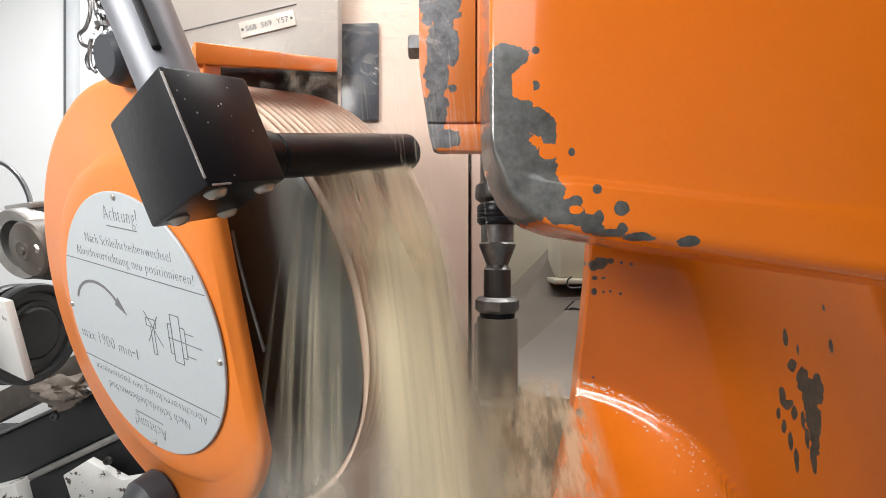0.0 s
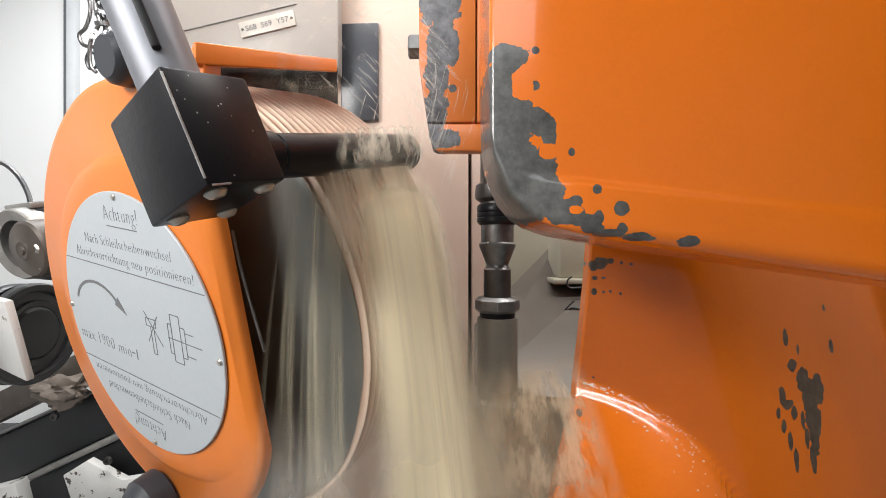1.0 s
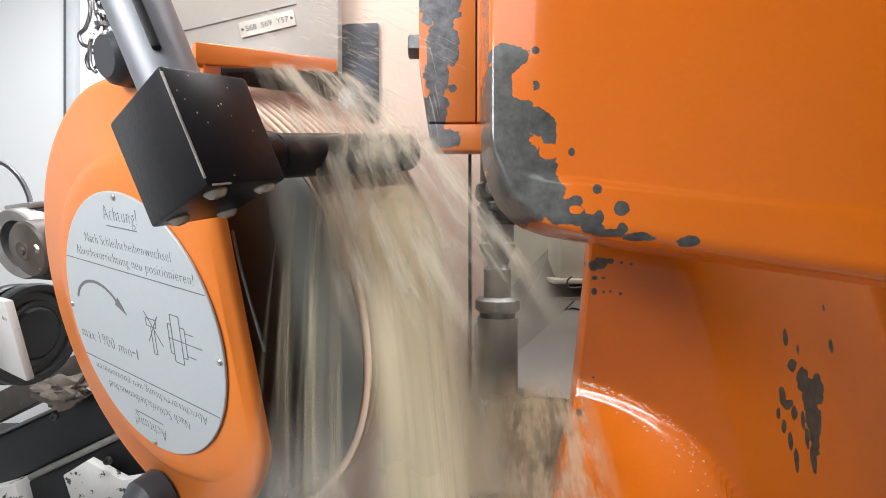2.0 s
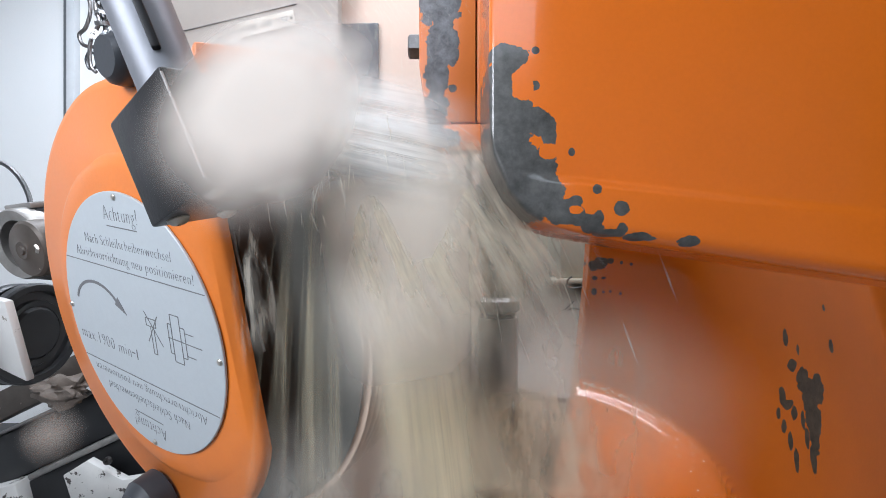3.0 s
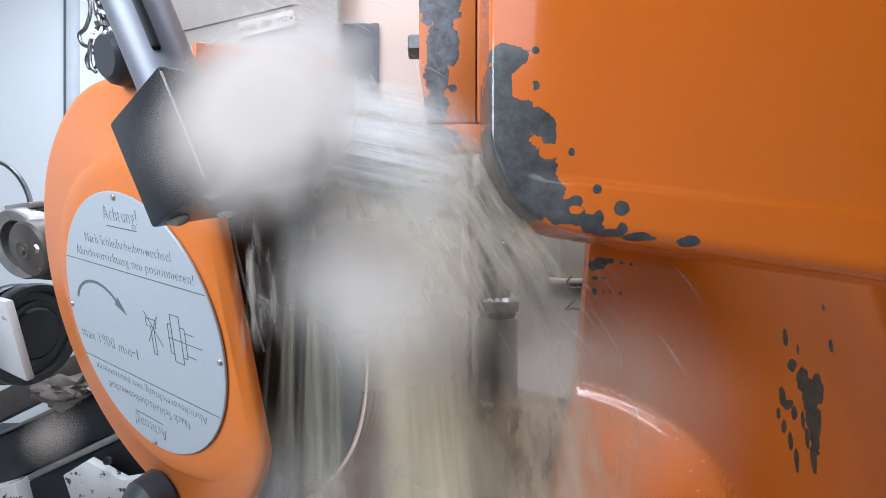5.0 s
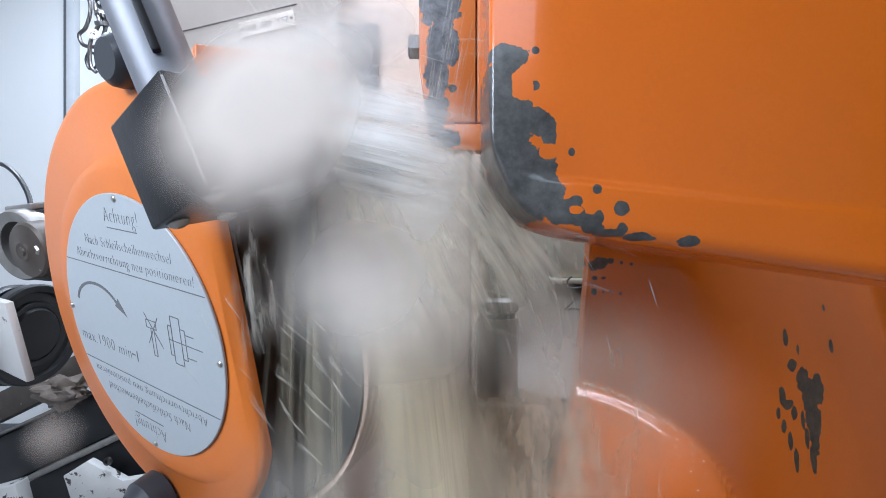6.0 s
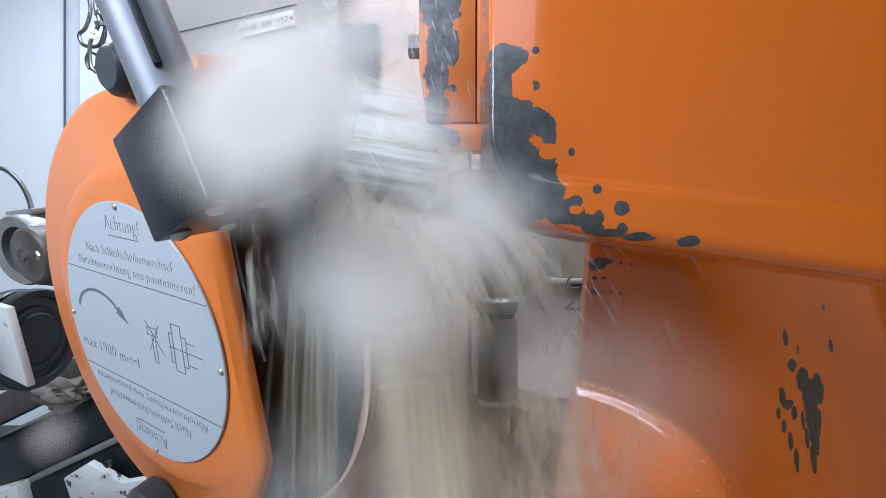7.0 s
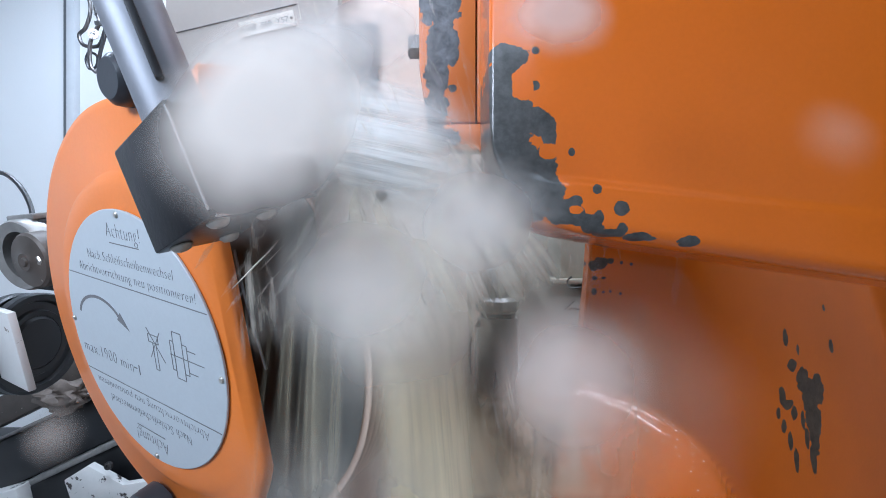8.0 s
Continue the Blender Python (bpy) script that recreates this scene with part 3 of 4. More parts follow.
def lower_fairing():
    g = thing("lower_fairing", Matrix.Translation((0.2, 0.42, 1.0)), "orange painted lower machine fairing with worn patches", "machine fairing")
    edge = [(0.1251, 1.2884), (0.1236, 1.2552), (0.1213, 1.2221), (0.1165, 1.1747), (0.1120, 1.1380), (0.0950, 1.1050), (0.0795, 1.0770), (0.0640, 1.0400), (0.0500, 0.9852)]
    edge = [(z, x) for x, z in edge][::-1]
    arc = [(0.0519, 1.1467), (0.1056, 1.1422), (0.1324, 1.1355), (0.1593, 1.1243), (0.1861, 1.1086), (0.2085, 1.0907), (0.2308, 1.0670), (0.2487, 1.0312), (0.2666, 0.9552)]
    fine = [arc[0][0] + (arc[-1][0] - arc[0][0]) * k / 120 for k in range(121)]
    arc = [(x, sum(poly(min(max(x + 0.002 * e, arc[0][0]), arc[-1][0]), arc) for e in range(-7, 8)) / 15) for x in fine]
    xr = 0.5571
    xc0, xc1, xp = 0.1876, 0.3496, 0.3306

    def depth(x, z):
        lean = max(0.0, 1.25 - z) * 0.32
        w = min(max(x - xc0 - lean, 0.0), 0.26)
        y = 0.36 + 0.52 * (w - 0.06 * (1 - math.exp(-w / 0.06)))
        d = poly(x, arc) - z
        return y - bulge(d)

    def bulge(v):
        """How far the lower part stands out below the shoulder: a rounded edge, then a steady slope."""
        if v < -0.003:
            return 0.0
        u = min(v, 0.009) + 0.003
        out = 1.5 * u * u / 0.024
        if v > 0.009:
            w = min(v, 0.011) - 0.009
            out += 1.5 * w - 175 * w * w
        return out + 0.8 * max(v - 0.011, 0.0)

    SHOULDER.extend(arc)
    b = bmesh.new()
    zt, zb = 1.29, 0.95
    cols, rows = 80, 400
    grid = []
    for k in range(rows + 1):
        z = zb + (zt - zb) * k / rows
        xl = poly(z, edge)
        line = []
        for i in range(cols + 1):
            x = xl + (xr - xl) * (i / cols) ** 1.25
            e = max(0.0, 0.0014 - (x - xl))
            line.append(b.verts.new((x, depth(x, z) + e, z)))
        grid.append(line)
    for p, q in zip(grid, grid[1:]):
        for i in range(cols):
            b.faces.new((p[i], p[i + 1], q[i + 1], q[i]))
    rim = [e for e in b.edges if e.is_boundary]
    ext = bmesh.ops.extrude_edge_only(b, edges=rim)
    for v in ext["geom"]:
        if isinstance(v, bmesh.types.BMVert):
            v.co.y += 0.012
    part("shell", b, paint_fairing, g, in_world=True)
    g_depth.append(depth)
    part("mounting_flange", box(0.22, 0.505, 0.95, xr, 0.512, 1.25, 0.001), dark_steel, g, "dark steel flange behind the shell", in_world=True)
    return g


g_depth = []
lower_fairing()
FAIRING_DEPTH = g_depth[0]


def gear_mesh(r0, r1, h, teeth, z0):
    b = bmesh.new()
    out = []
    for i in range(teeth):
        for f, r in ((0.0, r0), (0.22, r0), (0.4, r1), (0.6, r1), (0.78, r0)):
            a = 2 * math.pi * (i + f) / teeth
            out.append((r * math.cos(a), r * math.sin(a)))
    lo = [b.verts.new((x, y, z0)) for x, y in out]
    hi = [b.verts.new((x * math.cos(0.12) - y * math.sin(0.12), x * math.sin(0.12) + y * math.cos(0.12), z0 + h)) for x, y in out]
    n = len(out)
    for i in range(n):
        b.faces.new((lo[i], lo[(i + 1) % n], hi[(i + 1) % n], hi[i]))
    b.faces.new(lo)
    b.faces.new(hi)
    return b


def arbor():
    o = (0.0455, 0.3600, 1.2500)
    g = thing("work_arbor", Matrix.Translation(o), "wet grey steel work arbor carrying a small gear", "arbor")
    s = 0.000474  # metres per drawing unit

    def turned(name, prof, material, label="", n=44):
        return part(name, lathe([(r * s, z * s) for r, z in prof], Matrix(), n), material, g, label)
    turned("tailstock_centre", [(0, 240), (30, 240), (30, 118), (38, 112), (40, 95), (38, 88), (30, 82), (30, 76), (0, 76)], dark_steel)
    turned("dark_sleeve", [(0, 78), (34, 78), (36, 74), (36, 66), (34.5, 64), (36, 62), (36, 58), (34.5, 56), (36, 54), (36, 48), (31, 42), (0, 42)], black_oxide, "blackened sleeve with rings")
    turned("driving_cone", [(0, 43), (29, 42), (29, 12), (32, 9), (32, 5), (19, -28), (0, -28)], steel, "bright steel cone")
    turned("neck", [(0, -26), (19, -27), (20, -32), (24, -36), (24, -88), (0, -88)], dark_steel)
    nut = turned("lock_nut", [(0, -84), (33, -84), (39, -90), (39, -106), (34, -111), (0, -111)], steel, "steel lock nut", 8)
    turned("recess_ring", [(0, -110), (31, -110), (31, -122), (0, -122)], black_oxide)
    turned("sleeve", [(0, -120), (34, -120), (35.5, -124), (36.5, -268), (0, -268)], wet_steel)
    part("gear", gear_mesh(0.0275, 0.0318, 0.021, 26, -0.1435), wet_steel, g, "wet steel gear")
    turned("lower_sleeve", [(0, -300), (36.5, -300), (37, -330), (37.5, -620), (0, -620)], wet_steel)
    return g


ARBOR = arbor()


# ---------- panels and fixtures behind the work ----------
def back_panels():
    solo("column_panel", box(-0.2888, 0.62, 0.75, 0.0367, 0.66, 1.95, 0.002), cream, "cream painted machine column panel", "panel", "structure")
    solo("column_side", box(0.0416, 0.622, 0.75, 0.0604, 0.66, 1.95, 0.002), cream, "cream painted strip of the machine column", "panel", "structure")
    solo("back_plate", box(0.062, 0.72, 0.6, 0.7, 0.75, 1.95), cream_pale, "pale greenish painted back plate with black scuffs", "panel", "structure")
    # Dark strip added behind the open gap so that it stays dark.
    solo("column_gap_strip", box(0.0354, 0.64, 0.75, 0.0455, 0.655, 1.95), rubber, "dark strip added behind the gap between the column panels", "joint", "structure")
    b = bmesh.new()
    vs = [b.verts.new(p) for p in ((0.0442, 0.6000, 1.1442), (0.1938, 0.7150, 1.2698), (0.3443, 0.7150, 1.2698), (0.2167, 0.4500, 1.0848), (0.0332, 0.4500, 1.1026))]
    b.faces.new(vs)
    ext = bmesh.ops.extrude_face_region(b, geom=b.faces[:])
    bmesh.ops.translate(b, vec=(0, 0.004, -0.006), verts=[v for v in ext["geom"] if isinstance(v, bmesh.types.BMVert)])
    solo("chute_plate", b, chute_grey, "grey wet sheet-metal chute plate", "chute", "structure")
    solo("sump", box(-0.22, 0.30, 0.80, 0.75, 0.72, 0.845), sump, "brown wet coolant sump with settled grinding sludge", "sump", "structure")
    g = thing("switch_box", Matrix.Translation((0.1824, 0.6000, 1.2034)), "pale grey switch box with a black bracket", "switch box")
    part("case", box(0.1611, 0.59, 1.2097, 0.2258, 0.66, 1.2982, 0.003), cream_pale, g, in_world=True)
    part("ledge", box(0.1491, 0.575, 1.2026, 0.2220, 0.65, 1.2096, 0.0015), cream_pale, g, in_world=True)
    for p in ([(0.1716, 0.5720, 1.2131), (0.1656, 0.5720, 1.2071), (0.1701, 0.5720, 1.1981), (0.1927, 0.5720, 1.2003)], [(0.1614, 0.5600, 1.1675), (0.1695, 0.5600, 1.1734), (0.1827, 0.5600, 1.1697)], [(0.1586, 0.5580, 1.1714), (0.1703, 0.5580, 1.1825)]):
        part("wire_clip", hose(p, 0.0012, 6, steps=4), black_plastic, g, "thin black wire clip", in_world=True)
    # Dark plate in place of a recess; no opening is cut in the column.
    g = thing("slot_plate", Matrix.Translation((-0.1204, 0.6100, 1.4314)), "dark grey upright plate with a rim, standing in for a slot", "cover plate")
    part("plate", prism([(-0.1482, 1.5713), (-0.0918, 1.5729), (-0.0918, 1.4344), (-0.1449, 1.4296)][::-1], 0.611, 0.6195, 0.002, 2), slot_dark, g, in_world=True)
    # control panel with the engraved strip
    bl = Vector((-0.3821, 0.6000, 1.4797))
    g = thing("control_panel", Matrix.Translation(bl), "grey sheet-metal panel with an engraved number strip", "panel")
    part("sheet", prism([(-0.3724, 1.6171), (-0.1404, 1.6705), (-0.1404, 1.4873), (-0.3724, 1.4721)][::-1], 0.575, 0.60, 0.003, 2), grey_panel, g, in_world=True)
    c = Vector((-0.2345, 0.5730, 1.5501))
    a = radians(13.5)
    m = Matrix.Translation(c) @ Matrix.Rotation(-a, 4, "Y")
    strip = part("number_strip", moved(box(-0.0375, -0.0012, -0.0105, 0.0375, 0.0018, 0.0105, 0.0008), m), strip_metal, g, "engraved metal strip", in_world=True)
    cu = bpy.data.curves.new("lettering", "FONT")
    cu.body, cu.size, cu.extrude, cu.align_x = "S68  S69  Y57", 0.0105, 0.0002, "CENTER"
    tmp = new("tmp", cu)
    me = bpy.data.meshes.new_from_object(tmp.evaluated_get(bpy.context.evaluated_depsgraph_get()))
    b = bmesh.new()
    b.from_mesh(me)
    bpy.data.objects.remove(tmp)
    b.transform(m @ Matrix.Translation((0, -0.0014, -0.0035)) @ Matrix.Rotation(radians(90), 4, "X"))
    part("lettering", b, ink, strip, in_world=True, smooth=False, kind="stuff")
    for x in (-0.0335, 0.0335):
        part("rivet", lathe([(0, 0), (0.0018, 0), (0.0013, 0.0012), (0, 0.0015)], m @ Matrix.Translation((x, -0.0012, 0)) @ Matrix.Rotation(radians(90), 4, "X"), 12), dark_steel, strip, in_world=True)
    part("seam_strip", moved(box(-0.085, -0.0006, -0.0006, 0.085, 0.001, 0.0006, 0.0003), Matrix.Translation((-0.2787, 0.5740, 1.5581)) @ Matrix.Rotation(-a, 4, "Y")), rail_steel, g, in_world=True)


rail_steel = surface("worn_rail_steel", (0.26, 0.25, 0.24), 0.45, metal=0.5, dark=0.5, scale=30)
slot_dark = surface("dark_grey_slot_fill", (0.06, 0.065, 0.08), 0.3, dark=0.6, scale=30)
strip_metal = surface("engraved_metal_strip", (0.62, 0.58, 0.52), 0.35, dark=0.8, scale=40)
chute_grey = surface("wet_grey_sheet_metal", (0.13, 0.112, 0.095), 0.35, dark=0.75, scale=14, metal=0.2, wear=(0.2, 0.17, 0.13), wear_amount=0.33)
back_panels()


# ---------- left side: column, cables and drive ----------
def left_side():
    solo("wall_post", box(-1.0787, 1.228, 0.05, -1.0560, 1.25, 2.2, 0.002), post_grey, "pale grey door post of the enclosure", "post", "structure")
    solo("door_seal", box(-1.0920, 1.234, 0.05, -1.0790, 1.25, 2.2, 0.002), seal_grey, "dark rubber door seal", "seal", "structure")
    g = thing("cable_bundle", Matrix.Translation((-0.8145, 1.0000, 1.7513)), "dark hanging cable bundle with chain links and a round tag", "cable bundle")
    lines = [[(-0.8053, 1.0000, 1.8829), (-0.8105, 1.0000, 1.8171), (-0.8013, 1.0000, 1.7776), (-0.8211, 1.0000, 1.7316), (-0.8211, 1.0000, 1.6789), (-0.8079, 1.0000, 1.6618)],
             [(-0.7976, 1.0120, 1.8905), (-0.8043, 1.0120, 1.8173), (-0.7963, 1.0120, 1.7640), (-0.8069, 1.0120, 1.7174), (-0.8149, 1.0120, 1.6748)],
             [(-0.8542, 1.0240, 1.8846), (-0.8408, 1.0240, 1.8240), (-0.8515, 1.0240, 1.7795), (-0.8677, 1.0240, 1.7607), (-0.8569, 1.0240, 1.7364), (-0.8246, 1.0240, 1.7337), (-0.8111, 1.0240, 1.7553), (-0.8030, 1.0240, 1.8038), (-0.8192, 1.0240, 1.8846)],
             [(-0.8533, 1.0360, 1.7285), (-0.8615, 1.0360, 1.7080), (-0.8533, 1.0360, 1.6848), (-0.8370, 1.0360, 1.6903), (-0.8343, 1.0360, 1.7148), (-0.8506, 1.0360, 1.7257)]]
    for i, pts in enumerate(lines):
        part("cable", hose(pts, 0.0042 if i < 3 else 0.003, 8, steps=5), rubber if i % 2 else dark_steel, g, in_world=True)
    for i, zc in enumerate((1.825, 1.801, 1.780)):
        part("clamp", moved(lathe([(0.013, -0.004), (0.016, -0.004), (0.016, 0.004), (0.013, 0.004), (0.013, -0.004)], Matrix.Rotation(radians(20 * (i - 1)), 4, "X"), 18), Matrix.Translation((-0.80, 1.01, zc))), steel, g, in_world=True)
    part("tag", lathe([(0, 0), (0.012, 0), (0.012, 0.002), (0, 0.002)], Matrix.Translation((-0.7969, 0.9800, 1.7400)) @ Matrix.Rotation(radians(90), 4, "X"), 20), dirty_white, g, "white round tag", in_world=True)
    solo("orange_post", box(-0.7684, 1.0, 1.60, -0.7474, 1.05, 2.2, 0.003), paint_plain, "narrow orange painted upright post", "post", "structure")

    # lock knob beside the supply tube
    k = thing("lock_knob", HEAD, "black round clamping knob on an arm", "knob")
    c = Vector((0.0546, 0.1754, -0.0038))
    part("cap", lathe([(0, 0.012), (0.0115, 0.012), (0.0150, 0.0085), (0.0158, 0.004), (0.0158, -0.006), (0.013, -0.008), (0, -0.008)], Matrix.Translation(c), 36), slate, k)
    part("arm", moved(box(-0.005, -0.0155, -0.022, 0.022, 0.0125, -0.008, 0.002), Matrix.Translation(c)), slate, k)

    # drive with pulley
    d = thing("belt_drive", HEAD, "dark belt drive with a grimy steel pulley and black belt rings", "belt drive")
    c = Vector((-0.2690, 0.0588, -0.0273))
    m = Matrix.Translation(c) @ Matrix.Rotation(radians(14), 4, "Y")
    part("pulley_rim", lathe([(0.026, 0.004), (0.0365, 0.006), (0.0385, 0.003), (0.0385, -0.012), (0.034, -0.014), (0.026, -0.012), (0.026, 0.004)], m, 48), rim_grey, d, "pale worn pulley rim")
    part("pulley_disc", lathe([(0, 0.0125), (0.004, 0.0125), (0.005, 0.011), (0.009, 0.0115), (0.012, 0.0095), (0.027, 0.0075), (0.0295, 0.005), (0.0295, -0.01), (0, -0.01)], Matrix.Translation(Vector((-0.2376, 0.0539, -0.0267))) @ Matrix.Rotation(radians(10), 4, "Y"), 48), rust, d, "grimy brown pulley disc")
    part("hub_screw", lathe([(0, 0), (0.006, 0), (0.006, 0.002), (0.0045, 0.0035), (0.002, 0.0035), (0.002, 0.002), (0, 0.002)], Matrix.Translation(Vector((-0.2196, 0.0544, -0.0243))), 6), zinc, d)
    part("motor_case", moved(box(-0.06, -0.045, -0.05, 0.018, 0.036, -0.012, 0.004), Matrix.Translation(c)), black_plastic, d)
    part("motor_lid", moved(box(-0.06, 0.036, -0.05, 0.014, 0.043, -0.01, 0.002), Matrix.Translation(c)), rim_grey, d)
    across = Matrix.Rotation(radians(90), 4, "Y")
    for x, r in ((-0.516, 0.0600), (-0.496, 0.0605)):
        prof = [(r - 0.030, -0.003), (r - 0.028, 0.0035), (r - 0.022, 0.0045), (r - 0.020, 0.001), (r - 0.011, 0.0005), (r - 0.009, 0.0055), (r - 0.002, 0.0065), (r, 0.004), (r, -0.004), (r - 0.002, -0.006), (r - 0.030, -0.006), (r - 0.030, -0.003)]
        part("belt_ring", lathe(prof, Matrix.Translation((x, 0.52, 1.148)) @ across, 64), rubber, d, in_world=True)
    part("ring_core", rod((-0.545, 0.52, 1.148), (-0.490, 0.52, 1.148), 0.034, 32), black_plastic, d, in_world=True)
    cc = Vector((-0.2547, -0.0363, 0.0082))
    part("white_cover", moved(box(-0.065, -0.041, -0.007, 0.019, 0.045, 0.0, 0.0015), Matrix.Translation(cc) @ Matrix.Rotation(radians(-3), 4, "Z")), cover_white, d, "scuffed white cover")
    part("cable", hose([Vector((-0.3913, 0.1578, -0.0483)), Vector((-0.3566, 0.1509, -0.0551)), Vector((-0.3273, 0.1337, -0.0566)), Vector((-0.3037, 0.1109, -0.0536)), Vector((-0.2881, 0.0935, -0.0471)), Vector((-0.2881, 0.0762, -0.0434))], 0.0026, 8), rubber, d, "thin dark cable")

    # slideway below the drive
    s = thing("cross_slide", Matrix.Translation((-0.9000, 1.0000, 0.8303)), "grimy cross slide with dark rails and chipped white cover", "machine slide")

    def beam(name, p, q, h, dy, material, label=""):
        p, q = Vector(p), Vector(q)
        u = (q - p).normalized()
        v = Vector((0, 1, 0))
        v = (v - v.dot(u) * u).normalized()
        w = u.cross(v)
        m = Matrix((u, v, w)).transposed().to_4x4()
        m.translation = p
        part(name, moved(box(0, 0, -h / 2, (q - p).length, dy, h / 2, 0.004), m), material, s, label, in_world=True)

    beam("upper_rail", (-1.0883, 0.9800, 0.8541), (-0.6757, 0.9800, 1.0553), 0.062, 0.06, rust, "grimy brown steel rail")
    beam("rail_lip", (-1.0772, 0.9700, 0.7982), (-0.6177, 0.9700, 1.0062), 0.008, 0.05, rail_steel)
    beam("dark_rail", (-1.0939, 0.9850, 0.7264), (-0.5884, 0.9850, 0.9636), 0.105, 0.06, black_plastic, "black rail")
    beam("bright_edge", (-0.9297, 0.9600, 0.7359), (-0.5735, 0.9600, 0.9026), 0.014, 0.05, rim_grey)
    beam("under_rail", (-0.9594, 0.9800, 0.6517), (-0.5725, 0.9800, 0.8387), 0.11, 0.05, black_plastic)
    beam("dirty_bed", (-1.0925, 0.9500, 0.6400), (-0.9350, 0.9500, 0.6820), 0.10, 0.05, dirty_white)
    part("carriage", box(-1.15, 1.0, 0.05, -0.62, 1.12, 0.80, 0.01), black_plastic, s, "black carriage foot", in_world=True)
    pts = [(-0.8237, 0.7590), (-0.7718, 0.7911), (-0.6951, 0.7491), (-0.6110, 0.7627), (-0.5986, 0.6823), (-0.7965, 0.6761)]
    part("chipped_cover", prism(pts[::-1], 0.93, 0.95, 0.002, 2), dirty_white, s, "chipped white painted cover", in_world=True)
    for q in ((-0.8485, 0.9400, 0.8839), (-0.7244, 0.9300, 0.7923)):
        p = Vector(q)
        part("screw", lathe([(0, 0), (0.009, 0), (0.008, 0.006), (0.004, 0.006), (0.004, 0.003), (0, 0.003)], Matrix.Translation(p) @ Matrix.Rotation(radians(90), 4, "X"), 18), dark_steel, s, in_world=True)
    b = bmesh.new()
    bmesh.ops.create_icosphere(b, subdivisions=4, radius=1)
    for v in b.verts:
        n = noise.fractal(v.co * 1.7, 1.0, 2.0, 5)
        v.co = Vector((v.co.x * 0.055, v.co.y * 0.03, v.co.z * 0.032)) * (1 + 0.55 * n)
    b.transform(Matrix.Translation((-0.8407, 0.9550, 0.9371)))
    part("sludge_lump", b, sludge, s, "brown grinding sludge lump", in_world=True)
    # clamp knob under the guard
    n = thing("foot_knob", HEAD, "black rounded clamping knob below the guard", "knob")
    part("cap", lathe([(0, 0.012), (0.018, 0.011), (0.024, 0.004), (0.025, -0.012), (0, -0.012)], Matrix.Translation(Vector((-0.0430, -0.1595, 0.0063))), 32), slate, n)
    return k, d, s, n


slate = surface("dark_slate_plastic", (0.045, 0.05, 0.06), 0.4, dark=0.7, scale=25)
rim_grey = surface("worn_pale_steel", (0.38, 0.365, 0.345), 0.4, metal=0.5, dark=0.5, scale=40)
sludge = surface("dried_sludge", (0.20, 0.16, 0.13), 0.5, dark=0.5, scale=60, bump=0.6)
post_grey = surface("pale_grey_post_paint", (0.62, 0.64, 0.66), 0.5, dark=0.9)
seal_grey = surface("grey_rubber_seal", (0.13, 0.14, 0.15), 0.55, dark=0.8)
SLIDERS = left_side()


# ---------- coolant ----------
def film_material(name, color, alpha, streaks=(16.0, 1.1), low=0.34, high=0.72, fades=(0.22, 0.1, 0.2)):
    """Thin flowing coolant: streaked, letting the background through."""
    m = bpy.data.materials.new(name)
    m.use_nodes = True
    nt = m.node_tree
    nt.nodes.clear()
    out = nt.nodes.new("ShaderNodeOutputMaterial")
    uv = nt.nodes.new("ShaderNodeTexCoord").outputs["UV"]
    sep = nt.nodes.new("ShaderNodeSeparateXYZ")
    nt.links.new(uv, sep.inputs[0])
    rnd = nt.nodes.new("ShaderNodeObjectInfo").outputs["Random"]
    comb = nt.nodes.new("ShaderNodeCombineXYZ")
    nt.links.new(math_node(nt, "MULTIPLY", sep.outputs[0], streaks[0]), comb.inputs[0])
    nt.links.new(math_node(nt, "MULTIPLY", sep.outputs[1], streaks[1]), comb.inputs[1])
    nt.links.new(math_node(nt, "MULTIPLY", rnd, 37.0), comb.inputs[2])
    n1 = node(nt, "ShaderNodeTexNoise", Scale=1.0, Detail=4.0, Roughness=0.62)
    nt.links.new(comb.outputs[0], n1.inputs["Vector"])
    k = nt.nodes.new("ShaderNodeMapRange")
    k.interpolation_type = "SMOOTHSTEP"
    nt.links.new(n1.outputs[0], k.inputs[0])
    k.inputs[1].default_value, k.inputs[2].default_value = low, high

    def fade(v, a, b):
        r = nt.nodes.new("ShaderNodeMapRange")
        r.interpolation_type = "SMOOTHSTEP"
        nt.links.new(v, r.inputs[0])
        r.inputs[1].default_value, r.inputs[2].default_value = a, b
        return r.outputs[0]

    f = math_node(nt, "MULTIPLY", fade(sep.outputs[0], 0.0, fades[0]), fade(sep.outputs[0], 1.0, 1 - fades[0]))
    f = math_node(nt, "MULTIPLY", f, fade(sep.outputs[1], 0.0, fades[1]))
    f = math_node(nt, "MULTIPLY", f, fade(sep.outputs[1], 1.0, 1 - fades[2]))
    a = math_node(nt, "MULTIPLY", math_node(nt, "MULTIPLY", f, k.outputs[0]), alpha)
    dif = node(nt, "ShaderNodeBsdfDiffuse", Color=(*color, 1))
    tra = node(nt, "ShaderNodeBsdfTranslucent", Color=(*color, 1))
    mix0 = nt.nodes.new("ShaderNodeMixShader")
    mix0.inputs[0].default_value = 0.45
    nt.links.new(dif.outputs[0], mix0.inputs[1])
    nt.links.new(tra.outputs[0], mix0.inputs[2])
    mix = nt.nodes.new("ShaderNodeMixShader")
    nt.links.new(a, mix.inputs[0])
    nt.links.new(nt.nodes.new("ShaderNodeBsdfTransparent").outputs[0], mix.inputs[1])
